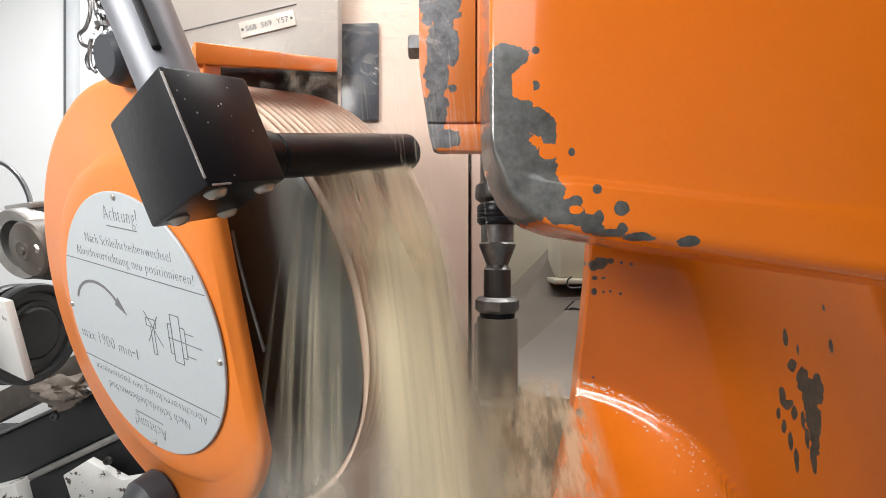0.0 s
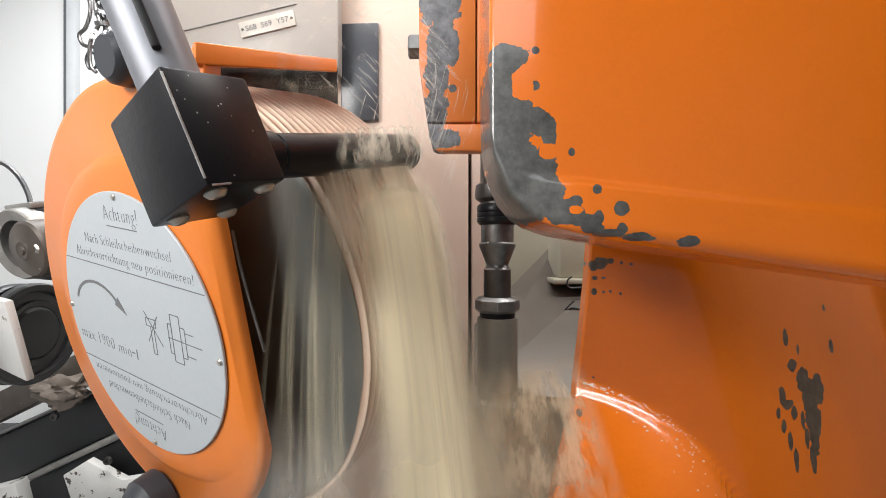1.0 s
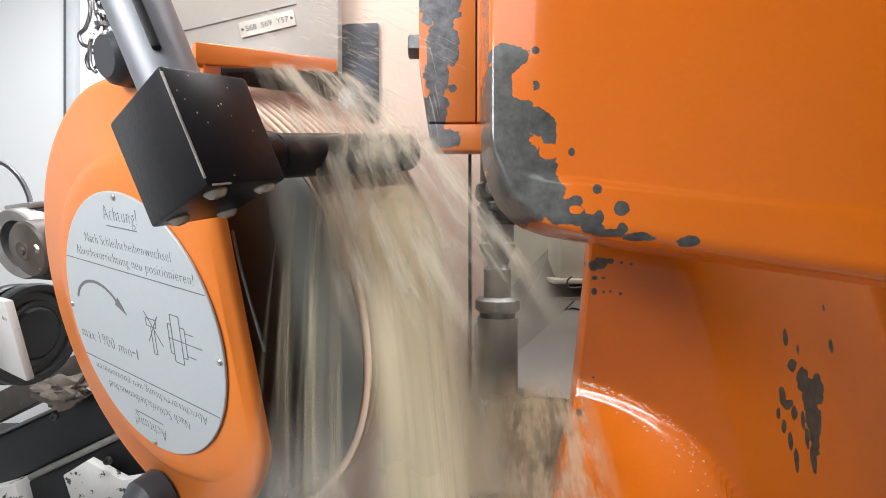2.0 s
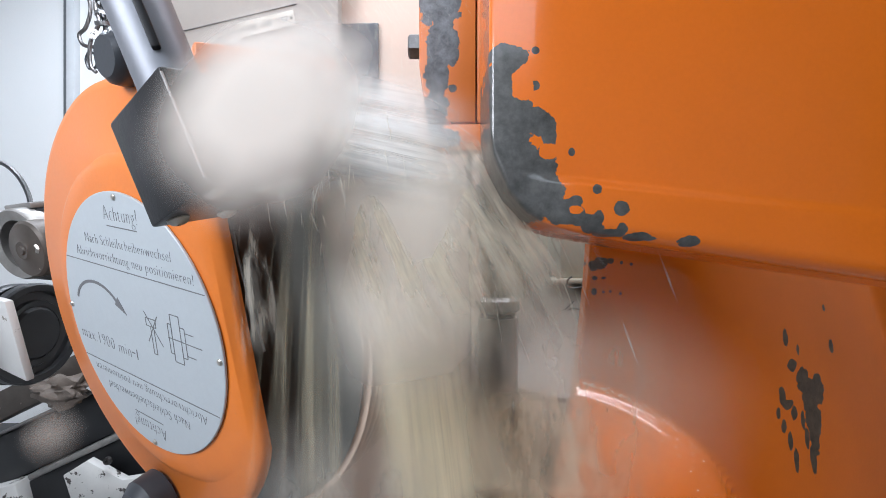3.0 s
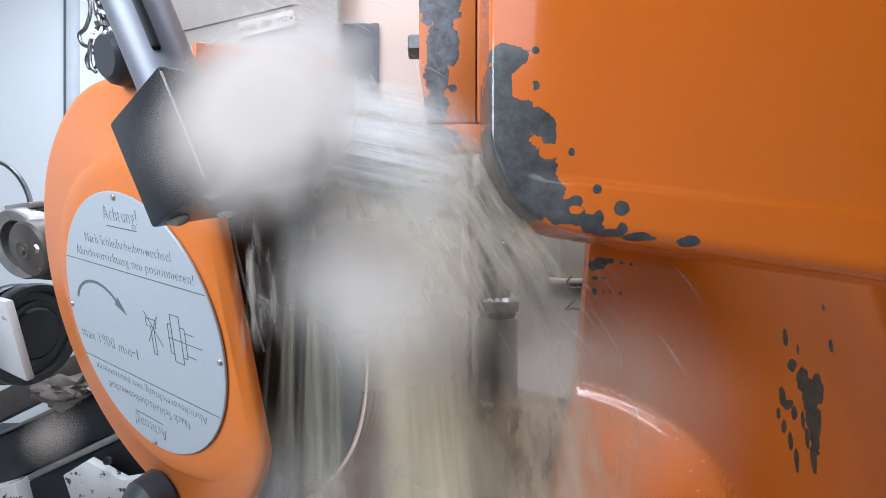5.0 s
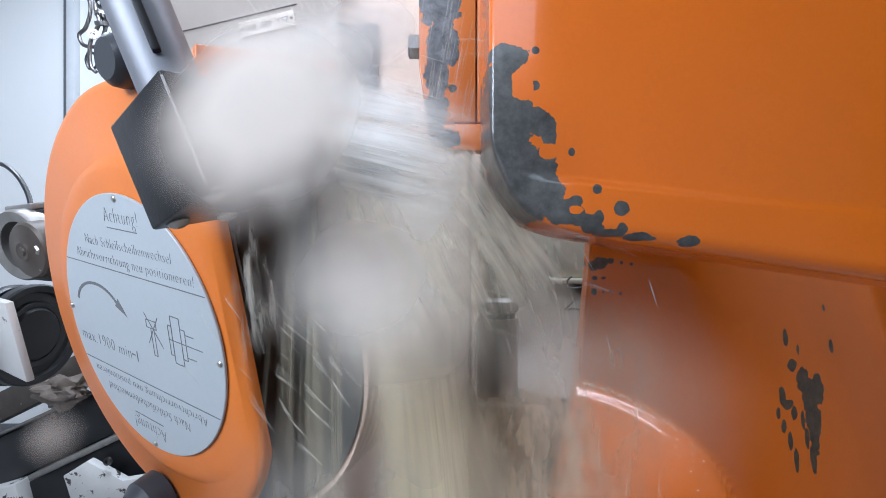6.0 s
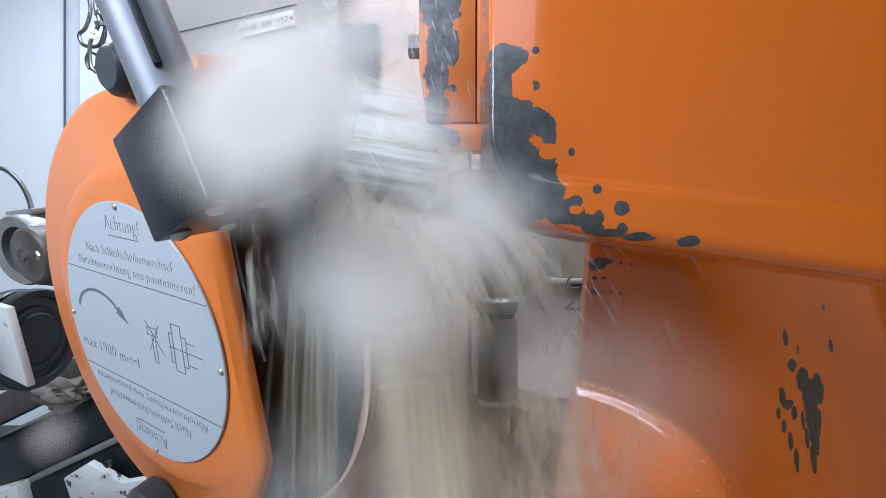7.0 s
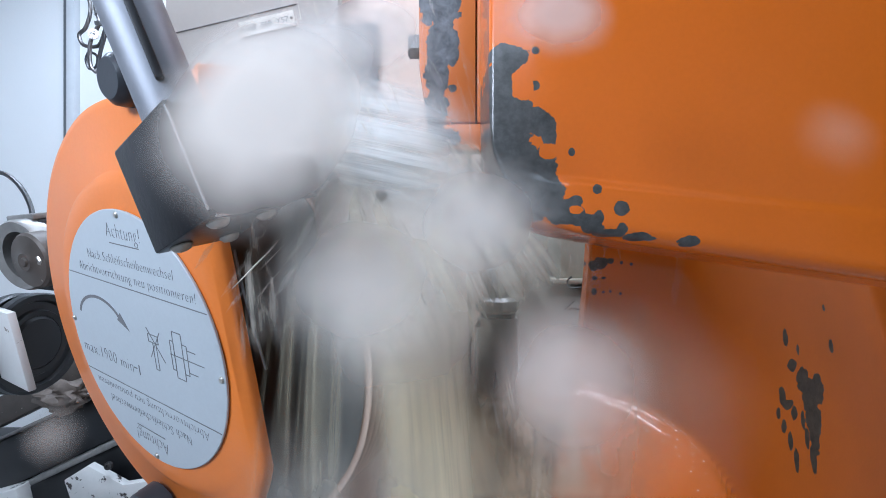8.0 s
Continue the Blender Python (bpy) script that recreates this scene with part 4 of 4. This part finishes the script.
    nt.links.new(mix0.outputs[0], mix.inputs[2])
    nt.links.new(mix.outputs[0], out.inputs[0])
    return m


film_wash = film_material("washing_coolant_film", (0.90, 0.82, 0.66), 0.22, (6.0, 0.8), 0.4, 0.8)
film_thin = film_material("thin_coolant_film", (0.90, 0.82, 0.60), 0.62, (4.5, 0.35), 0.42, 0.8)
film_dense = film_material("dense_coolant_curtain", (0.94, 0.85, 0.62), 0.92, (5.0, 0.6), 0.02, 0.6, fades=(0.34, 0.16, 0.05))
film_haze = film_material("beige_coolant_haze", (0.95, 0.84, 0.63), 0.88, (3.0, 0.7), 0.02, 0.65, fades=(0.42, 0.2, 0.05))
film_mist = film_material("coolant_mist", (0.90, 0.85, 0.77), 0.5, (4.0, 1.6), 0.15, 0.75, fades=(0.3, 0.45, 0.3))
film_white = film_material("white_coolant_spray", (0.95, 0.95, 0.93), 1.0, (11.0, 0.7), 0.2, 0.62, fades=(0.42, 0.15, 0.5))
film_drift = film_material("brown_coolant_drift", (0.86, 0.72, 0.56), 0.5, (4.0, 1.4), 0.1, 0.7, fades=(0.35, 0.35, 0.1))
film_murky = film_material("murky_coolant_splash", (0.56, 0.53, 0.41), 0.9, (6.0, 2.2), 0.3, 0.6, fades=(0.3, 0.12, 0.35))
film_cloud = film_material("pale_coolant_cloud", (0.97, 0.92, 0.84), 0.88, (5.0, 0.8), 0.0, 0.5, fades=(0.3, 0.25, 0.45))
film_rinse = film_material("brown_coolant_rinse", (0.88, 0.74, 0.54), 0.62, (9.0, 0.6), 0.1, 0.65, fades=(0.25, 0.04, 0.6))
film_fan = film_material("streaked_coolant_fan", (0.90, 0.84, 0.69), 0.78, (9.0, 1.5), 0.32, 0.72, fades=(0.2, 0.12, 0.45))
film_brown = film_material("brown_coolant_splash", (0.66, 0.53, 0.37), 0.8, (7.0, 3.0), 0.3, 0.65, fades=(0.25, 0.3, 0.2))
film_drip = film_material("coolant_drips", (0.80, 0.76, 0.66), 0.6, (6.0, 2.0), 0.45, 0.7, fades=(0.25, 0.2, 0.4))


def sheet(name, corners, material, label, bulge=0.01, power=0.7, seed=0):
    """A curved sheet of coolant hanging between its four corners (upper pair first); the thing's origin is its middle."""
    a, b2, c, d = [Vector(p) for p in corners]
    mid = (a + b2 + c + d) / 4
    rng = random.Random(seed)
    bm = bmesh.new()
    uvl = bm.loops.layers.uv.new("UVMap")
    nu, nv = 14, 18
    uvs, grid = {}, []
    ph = rng.random() * 6
    for j in range(nv + 1):
        v = j / nv
        line = []
        for i in range(nu + 1):
            u = i / nu
            top, bot = a.lerp(b2, u), c.lerp(d, u)
            w = v ** power
            p = Vector((top.x + (bot.x - top.x) * w, top.y + (bot.y - top.y) * v, top.z + (bot.z - top.z) * v))
            p.y += -bulge * math.sin(math.pi * u) * math.sin(math.pi * min(v + 0.15, 1)) + 0.0015 * math.sin(9 * u + ph + 2 * v)
            vert = bm.verts.new(p - mid)
            uvs[vert] = (u, v)
            line.append(vert)
        grid.append(line)
    for p, q in zip(grid, grid[1:]):
        for i in range(nu):
            f = bm.faces.new((p[i], p[i + 1], q[i + 1], q[i]))
            f.smooth = True
            for lp in f.loops:
                lp[uvl].uv = uvs[lp.vert]
    me = bpy.data.meshes.new(name)
    bm.to_mesh(me)
    bm.free()
    me.materials.append(material)
    ob = new(name, me)
    ob.matrix_world = Matrix.Translation(mid)
    BASE[ob] = ob.matrix_world.copy()
    return tagged(ob, label, "coolant")


STREAMS = [
    sheet("coolant_curtain", ((-0.0814, 0.2360, 1.2882), (-0.0688, 0.2400, 1.2888), (-0.1081, 0.2320, 1.0916), (-0.0602, 0.2360, 1.0888)), film_thin, "thin beige coolant curtain falling from the nozzle pipe", 0.004, 0.6, seed=1),
    sheet("coolant_curtain", ((-0.0777, 0.2380, 1.2885), (-0.0529, 0.2450, 1.2903), (-0.0952, 0.2380, 1.0875), (-0.0455, 0.2400, 1.0861)), film_thin, "thin beige coolant curtain falling from the nozzle pipe", 0.004, 0.6, seed=2),
    sheet("coolant_curtain", ((-0.0651, 0.2550, 1.2899), (-0.0090, 0.2850, 1.3006), (-0.0333, 0.2220, 1.0926), (0.0270, 0.2300, 1.0869)), film_dense, "dense beige coolant curtain falling over the wheel", 0.006, 0.55, seed=3),
    sheet("coolant_haze", ((-0.0651, 0.2550, 1.2906), (-0.0090, 0.2850, 1.3048), (-0.0447, 0.2360, 1.1074), (0.0574, 0.2550, 1.0993)), film_haze, "soft beige haze of coolant in front of the wheel", 0.006, 0.9, seed=22),
    sheet("coolant_rinse", ((-0.0813, 0.2480, 1.2888), (-0.0128, 0.2850, 1.3044), (-0.0613, 0.2400, 1.2061), (0.0159, 0.2620, 1.2090)), film_rinse, "brownish coolant rinsing off the threaded wheel", 0.004, 0.9, seed=25),
    sheet("coolant_mist", ((-0.1137, 0.2250, 1.1733), (0.0049, 0.2350, 1.1699), (-0.1196, 0.2250, 1.0549), (0.0235, 0.2350, 1.0462)), film_mist, "grey coolant mist above the sump", 0.004, 1.0, seed=6),
    sheet("coolant_splash", ((0.0025, 0.3150, 1.1634), (0.0812, 0.3150, 1.1675), (-0.0056, 0.3050, 1.0257), (0.1108, 0.3050, 1.0257)), film_brown, "brown coolant splash round the turning gear", 0.004, 0.8, seed=7),
    sheet("coolant_splash", ((0.0417, 0.3300, 1.1592), (0.1069, 0.3300, 1.1636), (0.0226, 0.2600, 1.0724), (0.1184, 0.2600, 1.0724)), film_brown, "brown coolant splash in front of the chute", 0.004, 0.8, seed=8),
    sheet("coolant_film", ((-0.1195, 0.2680, 1.3632), (-0.0608, 0.3450, 1.3889), (-0.0867, 0.2320, 1.3046), (-0.0055, 0.3000, 1.3207)), film_wash, "coolant film washing over the threaded wheel", 0.002, 1.0, seed=9),
]
FANS = [
    (2.6, sheet("coolant_drift", ((0.0316, 0.2500, 1.2405), (0.1478, 0.2700, 1.2290), (0.0208, 0.2400, 1.1018), (0.1492, 0.2600, 1.0895)), film_drift, "brownish drift of coolant before the fairing", 0.004, 0.9, seed=27)),
    (2.3, sheet("coolant_splash", ((0.0024, 0.3000, 1.3223), (0.0438, 0.3000, 1.3128), (0.0195, 0.2900, 1.1817), (0.0710, 0.2900, 1.2046)), film_murky, "murky green-grey coolant splashing down the arbor", 0.004, 0.8, seed=28)),
    (2.4, sheet("coolant_cloud", ((-0.0897, 0.2400, 1.3024), (0.0322, 0.2550, 1.3101), (-0.0604, 0.2050, 1.1531), (0.0272, 0.2150, 1.1654)), film_cloud, "pale cloud of coolant before the wheel", 0.006, 0.9, seed=26)),
    (0.85, sheet("coolant_film", ((-0.0686, 0.2620, 1.3235), (-0.0134, 0.3000, 1.3357), (-0.0613, 0.2400, 1.2876), (-0.0071, 0.2850, 1.3010)), film_fan, "grey film of coolant washing over the nozzle pipe", 0.004, 1.0, seed=24)),
    (1.35, sheet("coolant_fan", ((-0.1188, 0.2550, 1.3611), (-0.0568, 0.3000, 1.3728), (-0.0747, 0.2150, 1.2899), (0.0055, 0.2600, 1.2982)), film_fan, "coolant splashing over the nozzle pipe and the wheel", 0.003, 0.9, seed=18)),
    (2.3, sheet("coolant_spray", ((-0.1165, 0.2650, 1.2922), (-0.1084, 0.2800, 1.3867), (0.0243, 0.2150, 1.2616), (0.0351, 0.2300, 1.3320)), film_white, "white coolant spray bursting over the nozzle pipe", 0.006, 1.0, seed=11)),
    (2.2, sheet("coolant_spray", ((-0.1054, 0.2550, 1.2839), (-0.0938, 0.2700, 1.3730), (0.0321, 0.2100, 1.2530), (0.0195, 0.2250, 1.3362)), film_white, "white coolant spray bursting over the nozzle pipe", 0.006, 1.0, seed=12)),
    (2.0, sheet("coolant_fan", ((-0.0868, 0.2500, 1.3128), (0.0021, 0.2650, 1.3271), (-0.0442, 0.2050, 1.1747), (0.0866, 0.2150, 1.2107)), film_fan, "streaked coolant fan flung off the wheel", 0.006, 0.95, seed=13)),
    (2.4, sheet("coolant_fan", ((-0.0502, 0.2650, 1.3236), (0.0280, 0.2800, 1.3241), (0.0046, 0.2200, 1.1692), (0.0987, 0.2050, 1.2179)), film_fan, "streaked coolant fan flung off the wheel", 0.006, 0.95, seed=14)),
    (2.5, sheet("coolant_fan", ((-0.1011, 0.2000, 1.2687), (-0.0766, 0.2050, 1.2745), (-0.1009, 0.2050, 1.1909), (-0.0702, 0.2100, 1.1895)), film_drip, "coolant drips running down the guard edge", 0.003, 0.9, seed=15)),
]


def puff_material(name, color, alpha, core=0.2):
    """A soft round blur standing in for a drop on the lens, thinning out from its middle."""
    m = bpy.data.materials.new(name)
    m.use_nodes = True
    nt = m.node_tree
    nt.nodes.clear()
    out = nt.nodes.new("ShaderNodeOutputMaterial")
    pos = nt.nodes.new("ShaderNodeTexCoord").outputs["UV"]
    ln = nt.nodes.new("ShaderNodeVectorMath")
    ln.operation = "LENGTH"
    nt.links.new(pos, ln.inputs[0])
    n1 = node(nt, "ShaderNodeTexNoise", Scale=1.6, Detail=2.0)
    nt.links.new(pos, n1.inputs["Vector"])
    r = math_node(nt, "ADD", ln.outputs["Value"], math_node(nt, "MULTIPLY", math_node(nt, "SUBTRACT", n1.outputs[0], 0.5), 0.22))
    k = nt.nodes.new("ShaderNodeMapRange")
    k.interpolation_type = "SMOOTHSTEP"
    nt.links.new(r, k.inputs[0])
    k.inputs[1].default_value, k.inputs[2].default_value, k.inputs[3].default_value, k.inputs[4].default_value = 0.85, core, 0.0, alpha
    dif = node(nt, "ShaderNodeBsdfDiffuse", Color=(*color, 1))
    mix = nt.nodes.new("ShaderNodeMixShader")
    nt.links.new(k.outputs[0], mix.inputs[0])
    tra = node(nt, "ShaderNodeBsdfTranslucent", Color=(*color, 1))
    both = nt.nodes.new("ShaderNodeMixShader")
    both.inputs[0].default_value = 0.4
    nt.links.new(dif.outputs[0], both.inputs[1])
    nt.links.new(tra.outputs[0], both.inputs[2])
    nt.links.new(nt.nodes.new("ShaderNodeBsdfTransparent").outputs[0], mix.inputs[1])
    nt.links.new(both.outputs[0], mix.inputs[2])
    nt.links.new(mix.outputs[0], out.inputs[0])
    return m


puff_white = puff_material("white_drop_blur", (0.98, 0.91, 0.83), 0.97, 0.26)
puff_round = puff_material("pinkish_drop_blur", (0.94, 0.80, 0.72), 0.70, 0.1)
puff_thick = puff_material("dense_grey_drop_blur", (0.96, 0.91, 0.85), 0.70, 0.0)
puff_half = puff_material("grey_drop_blur", (0.90, 0.86, 0.82), 0.62)
puff_faint = puff_material("faint_drop_blur", (0.90, 0.78, 0.68), 0.30, 0.0)
puff_veil = puff_material("veil_blur", (0.90, 0.72, 0.58), 0.26, 0.0)


def puff(p, rx, rz, material, label):
    """A shallow cap hung in mid-air for a blurred lens drop; the thing's origin is its middle."""
    bm = bmesh.new()
    uvl = bm.loops.layers.uv.new("UVMap")
    rx, rz = rx * 1.14, rz * 1.14
    n, rings = 32, 6
    uvs = {}
    mid = bm.verts.new((0, -0.12 * rx, 0))
    uvs[mid] = (0, 0)
    prev = None
    for k in range(1, rings + 1):
        f = k / rings
        ring = []
        for i in range(n):
            a = 2 * math.pi * i / n
            v = bm.verts.new((rx * f * math.cos(a), -0.12 * rx * (1 - f * f) + 0.28 * rz * f * math.sin(a), rz * f * math.sin(a)))
            uvs[v] = (f * math.cos(a), f * math.sin(a))
            ring.append(v)
        for i in range(n):
            j = (i + 1) % n
            fc = bm.faces.new((mid, ring[i], ring[j])) if prev is None else bm.faces.new((prev[i], ring[i], ring[j], prev[j]))
            fc.smooth = True
            for lp in fc.loops:
                lp[uvl].uv = uvs[lp.vert]
        prev = ring
    me = bpy.data.meshes.new("mist_puff")
    bm.to_mesh(me)
    bm.free()
    me.materials.append(material)
    ob = new("mist_puff", me)
    ob.matrix_world = Matrix.Translation(p)
    BASE[ob] = ob.matrix_world.copy()
    return tagged(ob, label, "mist", "drifting mist puffs")


def glint_beads():
    """Drops of coolant seated in the paint of the fairing's shoulder; those crowded along its ridge stand in for its
    highlight.
    """
    rng = random.Random(21)
    b = bmesh.new()
    for i in range(300):
        k = rng.random()
        x = 0.116 + 0.098 * k
        if i < 200:
            zed = poly(x, SHOULDER) - 0.0014 + rng.gauss(0, 0.0006 + 0.0012 * k)
            r = rng.uniform(0.0002, 0.0006)
        else:
            zed = poly(x, SHOULDER) - abs(rng.gauss(0, 0.010)) * (0.1 + 2.0 * k)
            r = rng.uniform(0.0002, 0.0007)
        flat = Matrix.Diagonal((rng.uniform(1.0, 2.2), 0.6, 0.8, 1))
        bmesh.ops.create_icosphere(b, subdivisions=1, radius=r, matrix=Matrix.Translation((x, FAIRING_DEPTH(x, zed) - r * 0.2, zed)) @ flat)
    return solo("coolant_glint_beads", b, bead_mat, "pale coolant beads on the orange fairing, also standing in for its highlight", "drops", "stuff")


# Pale colour, so that the ridge drops read as a highlight.
bead_mat = surface("pale_glint_bead", (0.9, 0.82, 0.7), 0.08, dark=0.95, scale=80, coat=1.0)
glint_beads()
# Stand-ins for blurred drops on the lens, hung in mid-air before the work.
PUFFS = [
    (2.1, puff((-0.0565, 0.1350, 1.2935), .041, .043, puff_white, "thick white blur of a lens drop")),
    (2.4, puff((-0.0472, 0.1600, 1.3197), .034, .026, puff_half, "soft white blur of a lens drop")),
    (3.2, puff((-0.0303, 0.1600, 1.2407), .042, .037, puff_thick, "greyish blur of a lens drop before the wheel")),
    (2.5, puff((0.0416, 0.1700, 1.2055), .030, .030, puff_faint, "faint blur of a lens drop before the fairing")),
    (2.6, puff((-0.1541, 0.1700, 1.1775), .016, .013, puff_faint, "faint blur of a lens drop over the slide")),
    # Wide pale haze added to lighten the fairing.
    (2.7, puff((0.0865, 0.1900, 1.1852), .064, .052, puff_veil, "faint wide haze hung before the fairing to lighten it")),
    (5.2, puff((-0.0300, 0.1700, 1.3352), .030, .026, puff_half, "bluish blur of a lens drop under the hood")),
    (6.65, puff((0.0115, 0.1500, 1.2610), .033, .031, puff_thick, "greyish blur of a lens drop at the chipped corner")),
    (7.2, puff((0.0446, 0.1500, 1.2048), .034, .033, puff_round, "thick round blur of a lens drop before the fairing")),
    (7.5, puff((0.0397, 0.1500, 1.3321), .023, .019, puff_half, "round blur of a lens drop before the housing")),
    (7.5, puff((0.1455, 0.1600, 1.2934), .020, .018, puff_veil, "faint blur of a lens drop before the housing")),
]

drop_mat = surface("coolant_drops", (0.86, 0.82, 0.72), 0.15, dark=0.8, scale=60)


def drop_cluster(seed, count, spread, length):
    """Streaked drops that fly together, along z."""
    rng = random.Random(seed)
    bm = bmesh.new()
    for _ in range(count):
        p = Vector((rng.gauss(0, spread), rng.gauss(0, spread * 0.5), rng.gauss(0, spread)))
        r = rng.uniform(0.00014, 0.00046)
        h = rng.uniform(0.3, 1.0) * length
        d = Vector((rng.gauss(0, 0.12), rng.gauss(0, 0.12), 1)).normalized()
        m = Matrix.Translation(p) @ d.to_track_quat("Z", "Y").to_matrix().to_4x4()
        rows = [[bm.verts.new(m @ Vector((r * f * math.cos(a * 1.257), r * f * math.sin(a * 1.257), z * h))) for a in range(5)] for f, z in ((0.35, -0.45), (1.0, 0.1), (0.8, 0.35))]
        ends = [bm.verts.new(m @ Vector((0, 0, z * h))) for z in (-0.5, 0.5)]
        for x, y in zip(rows, rows[1:]):
            for i in range(5):
                bm.faces.new((x[i], x[(i + 1) % 5], y[(i + 1) % 5], y[i]))
        for i in range(5):
            bm.faces.new((ends[0], rows[0][(i + 1) % 5], rows[0][i]))
            bm.faces.new((ends[1], rows[-1][i], rows[-1][(i + 1) % 5]))
    me = bpy.data.meshes.new("drop_cluster")
    bm.to_mesh(me)
    bm.free()
    me.materials.append(drop_mat)
    me.shade_smooth()
    return me


DRUM = HEAD @ Vector((0, 0, -0.097))
CLUSTERS = [drop_cluster(k, 90, 0.024, 0.013) for k in range(5)] + [drop_cluster(20 + k, 34, 0.024, 0.022) for k in range(4)]
BURSTS = []


def burst(t0, t1, way, mesh):
    ob = new("drop_burst", mesh)
    tagged(ob, "burst of flying whitish coolant drops", "drops", "flying coolant drops", "stuff")
    ob.matrix_world = Matrix.Translation(DRUM)
    BURSTS.append((ob, t0, t1, [Vector(p) for p in way]))


def bursts():
    rng = random.Random(12)

    def near(p, s):
        return Vector(p) + Vector((rng.gauss(0, s), rng.gauss(0, s * 0.4), rng.gauss(0, s)))
    for i in range(92):    # thrown up by the wheel
        t0 = -0.45 + i * 0.091
        burst(t0, t0 + 0.5, [DRUM, near((-0.1042, 0.3000, 1.3649), 0.012), near((-0.0710, 0.3100, 1.4217), 0.022), near((-0.0383, 0.3100, 1.3687), 0.016), near((-0.0179, 0.3100, 1.2586), 0.02), (-0.0104, 0.3300, 0.7902)], CLUSTERS[i % 5])
    for i in range(20):    # falling from the pipe once the jet is full
        t0 = 2.3 + i * 0.29
        burst(t0, t0 + 0.45, [DRUM, near((-0.0562, 0.2320, 1.2778), 0.006), near((-0.0557, 0.2300, 1.2140), 0.018), near((-0.0436, 0.2300, 1.1262), 0.03), (-0.0332, 0.3000, 0.7530)], CLUSTERS[5 + i % 4])
    for i in range(72):    # flung out to the work once the jet is full
        t0 = 2.0 + i * 0.084
        burst(t0, t0 + 0.45, [DRUM, near((-0.0539, 0.2500, 1.3095), 0.01), near((0.0055, 0.2600, 1.2880), 0.018), near((0.0483, 0.2700, 1.2397), 0.02), near((0.0648, 0.2800, 1.1546), 0.02), (0.0764, 0.3300, 0.7902)], CLUSTERS[5 + i % 4])


bursts()


def flight(t, t0, t1, way):
    """The pose along a curved way: at rest before t0 and after t1, turned to the direction of flight."""
    k = min(max((t - t0) / (t1 - t0), 0.0), 1.0) * (len(way) - 1)
    i = min(int(k), len(way) - 2)
    f = k - i
    p0, p1, p2, p3 = way[max(i - 1, 0)], way[i], way[i + 1], way[min(i + 2, len(way) - 1)]
    p = 0.5 * (2 * p1 + (p2 - p0) * f + (2 * p0 - 5 * p1 + 4 * p2 - p3) * f * f + (3 * p1 - p0 - 3 * p2 + p3) * f ** 3)
    d = (p2 - p1).normalized()
    a = math.atan2(d.x, -d.z)
    a = max(-1.2, min(1.2, a))
    return Matrix.Translation(p) @ Matrix.Rotation(-a, 4, "Y")


# ---------- movement ----------
def head_at(t):
    k = 0.0 if t <= 5.77 else (t - 5.77) / 2.23
    return Matrix.Translation(SLIDE * k)


def motions():
    slide = [0.0, 5.5, 5.75, 6.0, 6.5, 7.0, 7.5, 8.0]
    for ob in (GUARD, NOZZLE, *SLIDERS):
        walk(ob, [(t, head_at(t) @ BASE[ob]) for t in slide])
    walk(ARBOR, [(i / 10, BASE[ARBOR] @ Matrix.Rotation(radians(40 * i), 4, "Z")) for i in range(81)])
    walk(WHEEL, [(i / 10, head_at(i / 10) @ HEAD @ Matrix.Rotation(radians(-62 * i), 4, "Z")) for i in range(81)])
    rng = random.Random(8)
    for ob in STREAMS:      # the falling sheets flutter in place
        rows = []
        for i in range(41):
            rows.append((i / 5, BASE[ob] @ pose(rng.gauss(0, 0.0012), rng.gauss(0, 0.0008), rng.gauss(0, 0.004), 0, rng.gauss(0, 0.7), rng.gauss(0, 1.0))))
        walk(ob, rows)
    for t0, ob in FANS:     # flung out of the wheel as the jet swells, then fluttering
        rows = [(0.0, Matrix.Translation(DRUM)), (t0 - 0.25, Matrix.Translation(DRUM))]
        n = int((8.0 - t0) / 0.2)
        for i in range(n):
            rows.append((t0 + i * 0.2, BASE[ob] @ pose(rng.gauss(0, 0.0012), 0, rng.gauss(0, 0.002), 0, rng.gauss(0, 1.2), 0)))
        walk(ob, rows + [(8.0, BASE[ob])])
    for t0, ob in PUFFS:
        hide, there = Matrix.Translation(DRUM), BASE[ob]
        walk(ob, [(0.0, hide), (t0 - 0.12, hide), (t0, there), (8.0, Matrix.Translation((0.0006, 0, -0.0012)) @ there)])
    for ob, t0, t1, way in BURSTS:
        times = sorted({0.0, 8.0, *[round(t0 + (t1 - t0) * k / 10, 3) for k in range(11) if 0 < t0 + (t1 - t0) * k / 10 < 8]})
        walk(ob, [(t, flight(t, t0, t1, way)) for t in times])


motions()
